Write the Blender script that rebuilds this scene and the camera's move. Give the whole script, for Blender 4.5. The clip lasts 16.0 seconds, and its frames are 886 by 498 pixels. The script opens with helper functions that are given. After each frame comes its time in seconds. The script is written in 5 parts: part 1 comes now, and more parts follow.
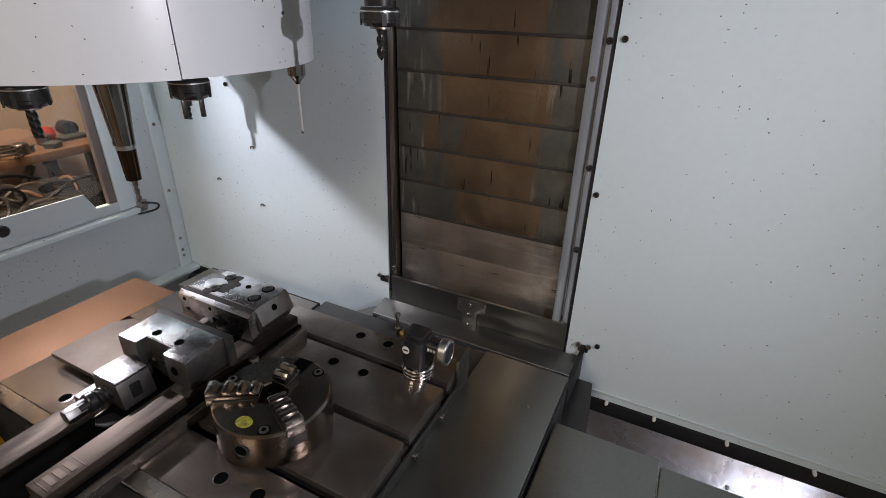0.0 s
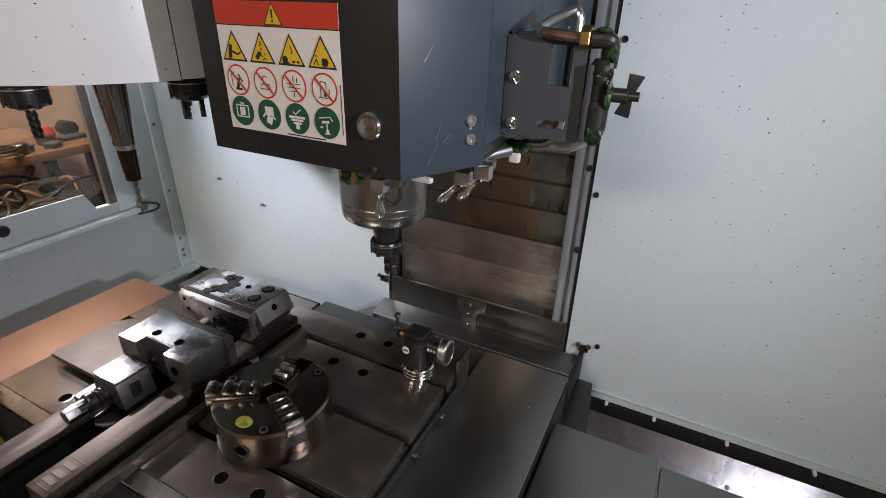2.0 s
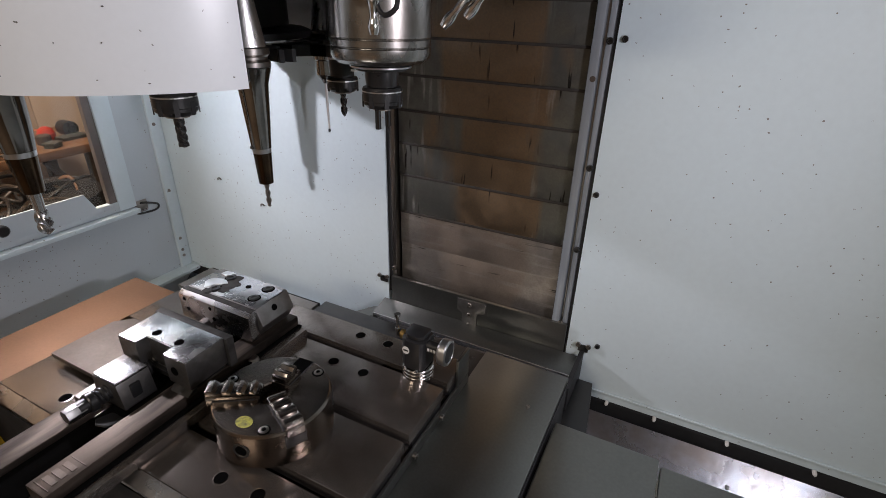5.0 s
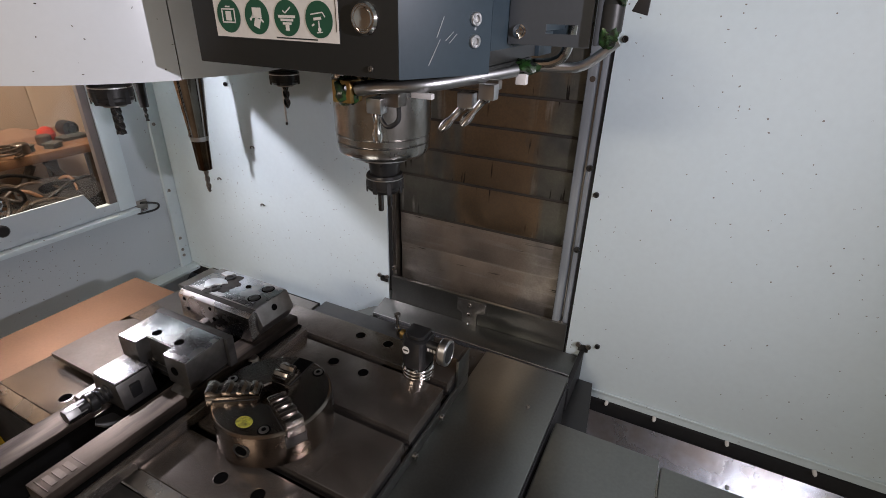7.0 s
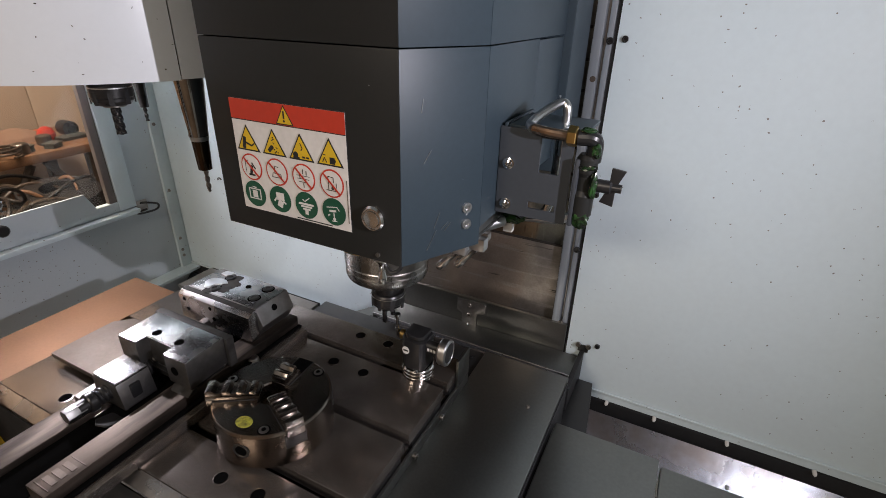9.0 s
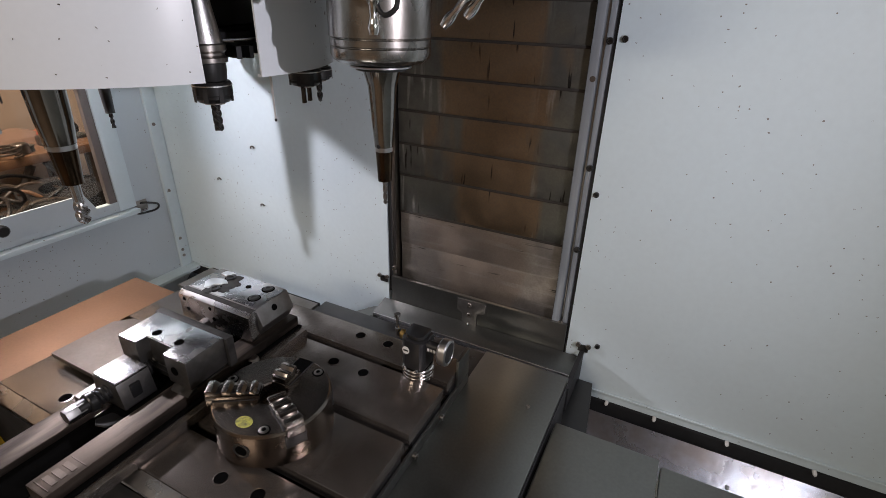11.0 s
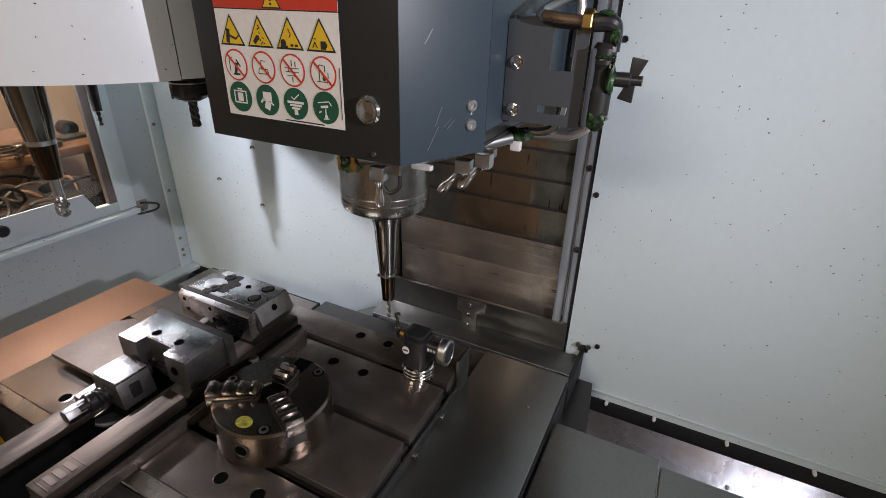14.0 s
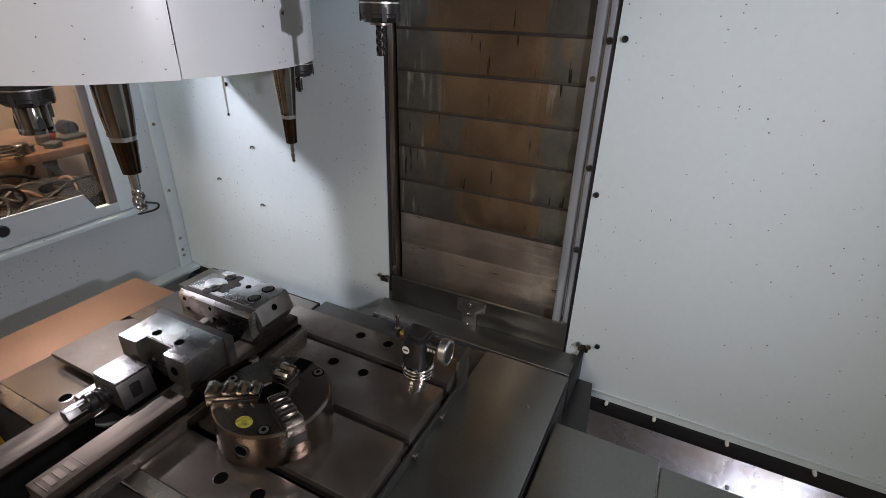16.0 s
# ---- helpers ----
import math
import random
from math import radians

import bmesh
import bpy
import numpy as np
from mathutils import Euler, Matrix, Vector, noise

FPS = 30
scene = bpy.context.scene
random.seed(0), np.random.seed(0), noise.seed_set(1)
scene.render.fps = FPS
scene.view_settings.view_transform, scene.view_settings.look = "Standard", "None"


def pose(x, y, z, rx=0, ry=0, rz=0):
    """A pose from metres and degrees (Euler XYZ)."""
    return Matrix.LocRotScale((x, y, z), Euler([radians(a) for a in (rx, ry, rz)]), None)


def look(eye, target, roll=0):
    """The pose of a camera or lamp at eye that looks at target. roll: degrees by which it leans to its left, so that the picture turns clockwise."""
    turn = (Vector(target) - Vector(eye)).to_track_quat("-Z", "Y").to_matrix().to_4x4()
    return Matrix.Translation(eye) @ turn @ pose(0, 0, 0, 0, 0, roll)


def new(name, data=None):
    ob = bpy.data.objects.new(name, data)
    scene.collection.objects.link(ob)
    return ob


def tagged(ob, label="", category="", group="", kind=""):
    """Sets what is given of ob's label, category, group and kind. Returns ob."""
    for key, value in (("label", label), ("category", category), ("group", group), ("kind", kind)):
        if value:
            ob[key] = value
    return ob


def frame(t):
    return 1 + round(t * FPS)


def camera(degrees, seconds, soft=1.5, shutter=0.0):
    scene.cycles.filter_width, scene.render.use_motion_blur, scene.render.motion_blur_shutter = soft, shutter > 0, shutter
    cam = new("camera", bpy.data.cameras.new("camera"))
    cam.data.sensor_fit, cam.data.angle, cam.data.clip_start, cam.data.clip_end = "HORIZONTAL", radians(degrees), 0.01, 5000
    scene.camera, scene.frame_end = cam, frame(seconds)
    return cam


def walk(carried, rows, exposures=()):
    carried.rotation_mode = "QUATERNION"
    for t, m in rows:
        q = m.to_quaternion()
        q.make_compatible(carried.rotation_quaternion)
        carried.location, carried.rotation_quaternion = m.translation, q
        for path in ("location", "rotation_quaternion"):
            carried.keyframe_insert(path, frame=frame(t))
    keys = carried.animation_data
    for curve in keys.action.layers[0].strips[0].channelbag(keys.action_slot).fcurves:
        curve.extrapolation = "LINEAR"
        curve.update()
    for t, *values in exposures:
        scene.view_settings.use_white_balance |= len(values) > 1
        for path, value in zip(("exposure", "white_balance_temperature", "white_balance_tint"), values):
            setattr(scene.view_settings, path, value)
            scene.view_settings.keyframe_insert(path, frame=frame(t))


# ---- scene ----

# camera: stands still in the open front of the machine, above the right end of the table
cam = camera(83.43, 16.0, soft=0.6)
EYE = Matrix(((0.89092581, -0.21996416, 0.39732477, 0.0),
              (0.45353643, 0.38551217, -0.80354531, 0.0),
              (0.02357763, 0.89610052, 0.4432245, 1.43),
              (0, 0, 0, 1)))
walk(cam, [(0.0, EYE), (16.0, EYE)],
     exposures=[(0.0, -0.04), (1.2, -0.03), (2.4, 0.12), (3.7, 0.12), (4.1, 0.0), (4.4, -0.20), (4.9, -0.22), (5.2, -0.04), (6.5, 0.0), (8.0, 0.12), (9.75, 0.14), (10.1, 0.0), (10.4, -0.20),
                (10.8, -0.22), (11.1, -0.04), (12.0, 0.03), (13.2, 0.10), (14.4, 0.10), (14.7, 0.0), (15.0, -0.18), (15.5, -0.26), (15.8, -0.12), (16.0, -0.06)])

# ---- light ----
world = bpy.data.worlds.new("world")
scene.world = world
world.use_nodes = True
bg = world.node_tree.nodes["Background"]
bg.inputs[0].default_value, bg.inputs[1].default_value = (0.55, 0.42, 0.32, 1), 0.03
scene.view_settings.exposure = 0.0


def area_lamp(name, eye, target, size, size_y, watts, colour):
    d = bpy.data.lights.new(name, "AREA")
    d.shape, d.size, d.size_y, d.energy, d.color = "RECTANGLE", size, size_y, watts, colour
    ob = new(name, d)
    ob.matrix_world = look(eye, target)
    return ob


# the two work lamps throw their beams across the table
def beam_lamp(name, eye, target, watts, cone, colour):
    d = bpy.data.lights.new(name, "SPOT")
    d.energy, d.color, d.shadow_soft_size, d.spot_size, d.spot_blend = watts, colour, 0.007, radians(cone), 1.0
    new(name, d).matrix_world = look(eye, target)


beam_lamp("work_light_left", (-1.362, 0.50, 1.400), (-0.42, 0.68, 0.97), 33, 126, (0.935, 0.885, 0.98))
beam_lamp("work_light_right", (0.598, 0.176, 1.514), (-0.62, 0.52, 1.12), 33, 136, (0.935, 0.885, 0.98))
area_lamp("workshop_light", (-2.2, 0.5, 2.6), (-2.7, 0.9, 0.6), 0.9, 0.4, 58, (1.0, 0.85, 0.72))
area_lamp("workshop_light_front", (-0.6, -2.6, 2.75), (-0.6, -2.2, 0.0), 1.2, 0.6, 62, (1.0, 0.86, 0.72))

# ---- materials ----


def mat(name, colour, rough=0.5, metal=0.0, second=None, amount=0.5, scale=8.0, stretch=(1, 1, 1), bump=0.1, fine=160.0,
        rough_var=0.12, specks=None, speck_scale=60.0, speck_size=0.06, coat=0.0, per_object=0.0, grain_amount=0.35):
    m = bpy.data.materials.new(name)
    m.use_nodes = True
    nt = m.node_tree
    n, l = nt.nodes, nt.links
    p = n["Principled BSDF"]
    p.inputs["Metallic"].default_value = metal
    p.inputs["Coat Weight"].default_value = coat
    tc = n.new("ShaderNodeTexCoord")
    mp = n.new("ShaderNodeMapping")
    mp.inputs["Scale"].default_value = stretch
    l.new(tc.outputs["Object"], mp.inputs[0])
    if per_object:
        rnd_info = n.new("ShaderNodeObjectInfo")
        far = n.new("ShaderNodeMath")
        far.operation = "MULTIPLY"
        far.inputs[1].default_value = 37.0
        l.new(rnd_info.outputs["Random"], far.inputs[0])
        l.new(far.outputs[0], mp.inputs["Location"])
    big = n.new("ShaderNodeTexNoise")
    big.inputs["Scale"].default_value, big.inputs["Detail"].default_value = scale, 6
    l.new(mp.outputs[0], big.inputs["Vector"])
    small = n.new("ShaderNodeTexNoise")
    small.inputs["Scale"].default_value, small.inputs["Detail"].default_value = fine, 4
    l.new(mp.outputs[0], small.inputs["Vector"])
    ramp = n.new("ShaderNodeMapRange")
    ramp.inputs[1].default_value, ramp.inputs[2].default_value = 0.38, 0.66
    l.new(big.outputs[0], ramp.inputs[0])
    mix = n.new("ShaderNodeMix")
    mix.data_type = "RGBA"
    mix.inputs[6].default_value = (*colour, 1)
    mix.inputs[7].default_value = (*(second or [c * 0.75 for c in colour]), 1)
    scaled = n.new("ShaderNodeMath")
    scaled.operation = "MULTIPLY"
    scaled.inputs[1].default_value = amount
    l.new(ramp.outputs[0], scaled.inputs[0])
    l.new(scaled.outputs[0], mix.inputs[0])
    out = mix.outputs[2]
    grain = n.new("ShaderNodeMix")
    grain.data_type, grain.blend_type = "RGBA", "MULTIPLY"
    grain.inputs[0].default_value = grain_amount
    l.new(out, grain.inputs[6])
    gr = n.new("ShaderNodeMapRange")
    gr.inputs[3].default_value, gr.inputs[4].default_value = 0.6, 1.3
    l.new(small.outputs[0], gr.inputs[0])
    l.new(gr.outputs[0], grain.inputs[7])
    out = grain.outputs[2]
    if per_object:
        info = n.new("ShaderNodeObjectInfo")
        po = n.new("ShaderNodeMapRange")
        po.inputs[3].default_value, po.inputs[4].default_value = 1 - per_object, 1 + per_object
        l.new(info.outputs["Random"], po.inputs[0])
        pm = n.new("ShaderNodeMix")
        pm.data_type, pm.blend_type = "RGBA", "MULTIPLY"
        pm.inputs[0].default_value = 1
        l.new(out, pm.inputs[6])
        l.new(po.outputs[0], pm.inputs[7])
        out = pm.outputs[2]
    if specks:
        vor = n.new("ShaderNodeTexVoronoi")
        vor.inputs["Scale"].default_value = speck_scale
        bend = n.new("ShaderNodeTexNoise")
        bend.inputs["Scale"].default_value, bend.inputs["Detail"].default_value = speck_scale * 3.0, 2
        l.new(tc.outputs["Object"], bend.inputs["Vector"])
        shift = n.new("ShaderNodeVectorMath")
        shift.operation = "MULTIPLY_ADD"
        shift.inputs[1].default_value = [0.45 / speck_scale] * 3
        l.new(bend.outputs["Color"], shift.inputs[0])
        l.new(tc.outputs["Object"], shift.inputs[2])
        l.new(shift.outputs[0], vor.inputs["Vector"])
        lt = n.new("ShaderNodeMath")
        lt.operation = "LESS_THAN"
        # only some of the cells carry a chip, and they gather in patches
        sepc = n.new("ShaderNodeSeparateColor")
        l.new(vor.outputs["Color"], sepc.inputs[0])
        patch = n.new("ShaderNodeTexNoise")
        patch.inputs["Scale"].default_value = 3.0
        l.new(tc.outputs["Object"], patch.inputs["Vector"])
        pr = n.new("ShaderNodeMapRange")
        pr.inputs[1].default_value, pr.inputs[2].default_value = 0.45, 0.75
        pr.inputs[3].default_value, pr.inputs[4].default_value = 0.03, 0.28
        l.new(patch.outputs[0], pr.inputs[0])
        some = n.new("ShaderNodeMath")
        some.operation = "LESS_THAN"
        l.new(sepc.outputs[0], some.inputs[0])
        l.new(pr.outputs[0], some.inputs[1])
        sz = n.new("ShaderNodeMath")
        sz.operation = "MULTIPLY"
        sz.inputs[1].default_value = speck_size * 2
        l.new(sepc.outputs[1], sz.inputs[0])
        l.new(vor.outputs["Distance"], lt.inputs[0])
        l.new(sz.outputs[0], lt.inputs[1])
        both = n.new("ShaderNodeMath")
        both.operation = "MULTIPLY"
        l.new(lt.outputs[0], both.inputs[0])
        l.new(some.outputs[0], both.inputs[1])
        sm = n.new("ShaderNodeMix")
        sm.data_type = "RGBA"
        sm.inputs[7].default_value = (*specks, 1)
        l.new(both.outputs[0], sm.inputs[0])
        l.new(out, sm.inputs[6])
        out = sm.outputs[2]
    l.new(out, p.inputs["Base Color"])
    rr = n.new("ShaderNodeMapRange")
    rr.inputs[3].default_value, rr.inputs[4].default_value = max(0.02, rough - rough_var), min(1, rough + rough_var)
    l.new(big.outputs[0], rr.inputs[0])
    l.new(rr.outputs[0], p.inputs["Roughness"])
    if bump:
        b = n.new("ShaderNodeBump")
        b.inputs["Strength"].default_value, b.inputs["Distance"].default_value = bump, 0.0008
        l.new(small.outputs[0], b.inputs["Height"])
        l.new(b.outputs[0], p.inputs["Normal"])
    return m


def glow(name, colour, strength):
    m = bpy.data.materials.new(name)
    m.use_nodes = True
    p = m.node_tree.nodes["Principled BSDF"]
    p.inputs["Emission Color"].default_value, p.inputs["Emission Strength"].default_value = (*colour, 1), strength
    return m


WHITE = mat("white_paint", (0.58, 0.675, 0.712), 0.42, second=(0.55, 0.625, 0.64), amount=0.6, scale=2.5, bump=0.05, fine=90,
            specks=(0.16, 0.15, 0.14), speck_scale=140, speck_size=0.19, coat=0.1, grain_amount=0.12)
COVER_WHITE = mat("cover_white_paint", (0.745, 0.785, 0.82), 0.36, second=(0.64, 0.66, 0.67), amount=0.5, scale=3, bump=0.03,
                  specks=(0.10, 0.095, 0.09), speck_scale=70, speck_size=0.16, coat=0.15, grain_amount=0.06)
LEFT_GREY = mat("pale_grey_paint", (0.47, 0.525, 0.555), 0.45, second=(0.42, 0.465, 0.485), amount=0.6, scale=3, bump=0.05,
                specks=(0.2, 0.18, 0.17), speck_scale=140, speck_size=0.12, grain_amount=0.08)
HEAD_DARK = mat("dark_grey_paint", (0.016, 0.0165, 0.0155), 0.40, second=(0.020, 0.020, 0.019), amount=0.5, scale=6, bump=0.04,
                specks=(0.30, 0.30, 0.31), speck_scale=70, speck_size=0.06)
HEAD_DARK.node_tree.nodes["Principled BSDF"].inputs["Specular IOR Level"].default_value = 0.28
HEAD_GREY = mat("blue_grey_paint", (0.032, 0.049, 0.063), 0.46, second=(0.027, 0.042, 0.054), amount=0.6, scale=5, bump=0.03,
                specks=(0.34, 0.36, 0.38), speck_scale=70, speck_size=0.06, rough_var=0.06)
HEAD_GREY.node_tree.nodes["Principled BSDF"].inputs["Specular IOR Level"].default_value = 0.4
STEEL = mat("oily_steel", (0.34, 0.32, 0.30), 0.32, 1.0, second=(0.20, 0.18, 0.165), amount=0.8, scale=7, bump=0.10, fine=220)
TABLE = mat("table_iron", (0.24, 0.215, 0.193), 0.21, 0.80, second=(0.12, 0.098, 0.083), amount=0.9, scale=9, bump=0.10, fine=170, rough_var=0.12, grain_amount=0.75)
GROUND_STEEL = mat("ground_steel", (0.74, 0.74, 0.75), 0.30, 1.0, second=(0.46, 0.45, 0.44), amount=0.8, scale=30, bump=0.35,
                   fine=300, stretch=(1, 3, 1))
BAR = mat("worn_bar", (0.105, 0.083, 0.068), 0.56, 0.85, second=(0.022, 0.018, 0.015), amount=1.0, scale=44, bump=0.5, fine=140, stretch=(1, 0.16, 1))
NOSE_STEEL = mat("worn_nose_steel", (0.46, 0.46, 0.45), 0.26, 1.0, second=(0.20, 0.18, 0.16), amount=0.8, scale=26, bump=0.12, fine=160, stretch=(1, 1, 0.5), rough_var=0.10)
JAW = mat("chuck_jaw_steel", (0.26, 0.24, 0.22), 0.22, 1.0, second=(0.24, 0.21, 0.19), amount=0.8, scale=40, bump=0.1)
VISE = mat("vise_steel", (0.30, 0.295, 0.29), 0.42, 1.0, second=(0.17, 0.16, 0.15), amount=0.85, scale=22, bump=0.25, fine=150, rough_var=0.14)
# ground steel, paler than the vise sides: lamp glare put into the colour
GROUND_GLARE = mat("ground_top_steel", (0.58, 0.58, 0.60), 0.25, 1.0, second=(0.40, 0.39, 0.38), amount=0.7, scale=24, bump=0.22, fine=110,
                 rough_var=0.20)
OIL_STAIN = mat("dark_oil_stain", (0.022, 0.021, 0.02), 0.55, 0.0, second=(0.05, 0.047, 0.044), amount=0.7, scale=60, bump=0.1)
OIL_STAIN.node_tree.nodes["Principled BSDF"].inputs["Specular IOR Level"].default_value = 0.15
SIDE_PLATE = mat("side_plate_steel", (0.155, 0.128, 0.108), 0.60, 0.9, second=(0.10, 0.083, 0.07), amount=0.8, scale=12, bump=0.1, fine=160, rough_var=0.06, grain_amount=0.5)
CHROME = mat("polished_steel", (0.72, 0.71, 0.70), 0.13, 1.0, second=(0.55, 0.53, 0.51), amount=0.5, scale=20, bump=0.02, rough_var=0.06)
TAPER = mat("polished_holder", (0.34, 0.33, 0.32), 0.10, 1.0, second=(0.16, 0.135, 0.115), amount=0.6, scale=16, bump=0.02, rough_var=0.04)
HEATED = mat("heat_tinted_steel", (0.10, 0.066, 0.040), 0.16, 1.0, second=(0.05, 0.036, 0.03), amount=0.7, scale=40, bump=0.03, rough_var=0.05)
BLACK_OXIDE = mat("black_oxide_steel", (0.030, 0.030, 0.031), 0.32, 0.6, second=(0.06, 0.058, 0.055), amount=0.6, scale=30, bump=0.06)
CARBIDE = mat("carbide", (0.09, 0.088, 0.09), 0.22, 0.9, scale=60, bump=0.05)
CUTTER = mat("bright_cutter", (0.5, 0.5, 0.5), 0.22, 0.95, scale=60, bump=0.05)


def plate_steel(name, base, mid_colour, mid_amount, streak_axis, rough, light):
    """Oily sheet steel: a ragged middle in a second colour, pale dried runs at the ends and thin dark scratches along
    one axis.
    """
    m = bpy.data.materials.new(name)
    m.use_nodes = True
    n, l = m.node_tree.nodes, m.node_tree.links
    p = n["Principled BSDF"]
    p.inputs["Metallic"].default_value = 0.9
    tc = n.new("ShaderNodeTexCoord")
    info = n.new("ShaderNodeObjectInfo")
    shift = n.new("ShaderNodeMath")
    shift.operation = "MULTIPLY"
    shift.inputs[1].default_value = 53.0
    l.new(info.outputs["Random"], shift.inputs[0])

    def field(stretch, scale, detail, low, high):
        mp = n.new("ShaderNodeMapping")
        mp.inputs["Scale"].default_value = stretch
        l.new(tc.outputs["Object"], mp.inputs[0])
        l.new(shift.outputs[0], mp.inputs["Location"])
        nz = n.new("ShaderNodeTexNoise")
        nz.inputs["Scale"].default_value, nz.inputs["Detail"].default_value = scale, detail
        l.new(mp.outputs[0], nz.inputs["Vector"])
        r = n.new("ShaderNodeMapRange")
        r.inputs[1].default_value, r.inputs[2].default_value = low, high
        l.new(nz.outputs[0], r.inputs[0])
        return r.outputs[0]

    def times(a, b):
        k = n.new("ShaderNodeMath")
        k.operation = "MULTIPLY"
        for i, v in enumerate((a, b)):
            if isinstance(v, float):
                k.inputs[i].default_value = v
            else:
                l.new(v, k.inputs[i])
        return k.outputs[0]

    def blend(under, colour, amount):
        mx = n.new("ShaderNodeMix")
        mx.data_type = "RGBA"
        if isinstance(under, tuple):
            mx.inputs[6].default_value = (*under, 1)
        else:
            l.new(under, mx.inputs[6])
        mx.inputs[7].default_value = (*colour, 1)
        l.new(amount, mx.inputs[0])
        return mx.outputs[2]

    sep = n.new("ShaderNodeSeparateXYZ")
    l.new(tc.outputs["Object"], sep.inputs[0])
    mid = n.new("ShaderNodeMath")
    mid.operation = "ADD"
    mid.inputs[1].default_value = 0.372
    l.new(sep.outputs[0], mid.inputs[0])
    away = n.new("ShaderNodeMath")
    away.operation = "ABSOLUTE"
    l.new(mid.outputs[0], away.inputs[0])
    wide = field((1, 1, 0.25), 9.0, 5, 0.25, 0.75)
    edge = n.new("ShaderNodeMath")
    edge.operation = "MULTIPLY_ADD"
    edge.inputs[1].default_value = -0.16
    l.new(wide, edge.inputs[0])
    l.new(away.outputs[0], edge.inputs[2])
    middle = n.new("ShaderNodeMapRange")
    middle.inputs[1].default_value, middle.inputs[2].default_value = 0.045, 0.015
    l.new(edge.outputs[0], middle.inputs[0])
    ends = n.new("ShaderNodeMapRange")
    ends.inputs[1].default_value, ends.inputs[2].default_value = 0.08, 0.14
    l.new(away.outputs[0], ends.inputs[0])
    cloud = field((1, 1, 1), 14.0, 6, 0.35, 0.68)
    out = blend(base, tuple(c * 0.5 for c in base), cloud)
    out = blend(out, mid_colour, times(middle.outputs[0], mid_amount))
    across = (1, 1, 0.09) if streak_axis == "z" else (0.09, 1, 1)
    runs = field(across, 70.0, 3, 0.56, 0.64)
    patch = field((1, 1, 0.6), 11.0, 2, 0.48, 0.58)
    out = blend(out, light, times(times(runs, patch), times(ends.outputs[0], 0.75)) if streak_axis == "z" else times(runs, 0.35))
    scratch = field(across, 110.0, 2, 0.65, 0.69)
    where = field((1, 1, 1), 12.0, 2, 0.48, 0.58)
    out = blend(out, (0.012, 0.010, 0.009), times(scratch, where))
    grain = field((1, 1, 1), 260.0, 3, 0.3, 0.75)
    out = blend(out, tuple(c * 0.45 for c in base), times(grain, 0.35))
    l.new(out, p.inputs["Base Color"])
    rr = n.new("ShaderNodeMapRange")
    rr.inputs[3].default_value, rr.inputs[4].default_value = rough - 0.12, rough + 0.16
    l.new(cloud, rr.inputs[0])
    l.new(rr.outputs[0], p.inputs["Roughness"])
    b = n.new("ShaderNodeBump")
    b.inputs["Strength"].default_value, b.inputs["Distance"].default_value = 0.12, 0.0008
    l.new(grain, b.inputs["Height"])
    l.new(b.outputs[0], p.inputs["Normal"])
    return m


SLAT = plate_steel("way_cover_steel", (0.205, 0.208, 0.188), (0.27, 0.175, 0.095), 0.78, "z", 0.40, (0.50, 0.50, 0.47))
SLAT_LOW = plate_steel("way_cover_low_steel", (0.46, 0.42, 0.38), (0.42, 0.33, 0.26), 0.6, "x", 0.46, (0.60, 0.56, 0.52))
# near-black brown for the shadow line at the plate seams
SEAM_DARK = mat("oily_wiper", (0.020, 0.016, 0.013), 0.6, second=(0.045, 0.034, 0.026), amount=0.7, scale=30, bump=0.1)
ALU = mat("dull_aluminium", (0.60, 0.61, 0.62), 0.30, 1.0, second=(0.42, 0.42, 0.42), amount=0.6, scale=10, bump=0.06, stretch=(1, 1, 0.1))
STRIP = mat("pale_strip", (0.36, 0.40, 0.44), 0.30, 0.35, second=(0.22, 0.24, 0.26), amount=0.8, scale=30, bump=0.06, stretch=(1, 1, 0.05))
BRACKET = mat("bracket_paint", (0.042, 0.049, 0.058), 0.55, second=(0.034, 0.04, 0.047), amount=0.5, scale=8, bump=0.05)
COVER_STEEL = mat("cover_sheet", (0.20, 0.205, 0.195), 0.33, 0.95, second=(0.15, 0.145, 0.14), amount=0.7, scale=4, bump=0.06, fine=200)
# the window's orange reflection is put into this brown base colour
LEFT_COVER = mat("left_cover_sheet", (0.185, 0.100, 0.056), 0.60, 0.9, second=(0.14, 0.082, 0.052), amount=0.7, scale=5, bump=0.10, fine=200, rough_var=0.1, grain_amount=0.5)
PAN = mat("tray_sheet", (0.34, 0.38, 0.43), 0.25, 1.0, second=(0.20, 0.175, 0.16), amount=0.95, scale=7, bump=0.5, fine=70, rough_var=0.18)
CHUCK = mat("chuck_iron", (0.29, 0.26, 0.235), 0.24, 1.0, second=(0.20, 0.155, 0.12), amount=0.9, scale=14, bump=0.10, fine=200)
BLACK = mat("black_plastic", (0.015, 0.015, 0.016), 0.36, scale=20, bump=0.08)
RUBBER = mat("black_gap", (0.012, 0.012, 0.013), 0.65, scale=20, bump=0.1)
HOLE = mat("hole_black", (0.004, 0.004, 0.004), 0.9, scale=20, bump=0)
HOLE.node_tree.nodes["Principled BSDF"].inputs["Specular IOR Level"].default_value = 0.0
BRASS = mat("brass", (0.55, 0.36, 0.13), 0.3, 1.0, scale=30)
COPPER = mat("tarnished_pipe", (0.45, 0.30, 0.20), 0.3, 1.0, second=(0.3, 0.24, 0.2), scale=30)
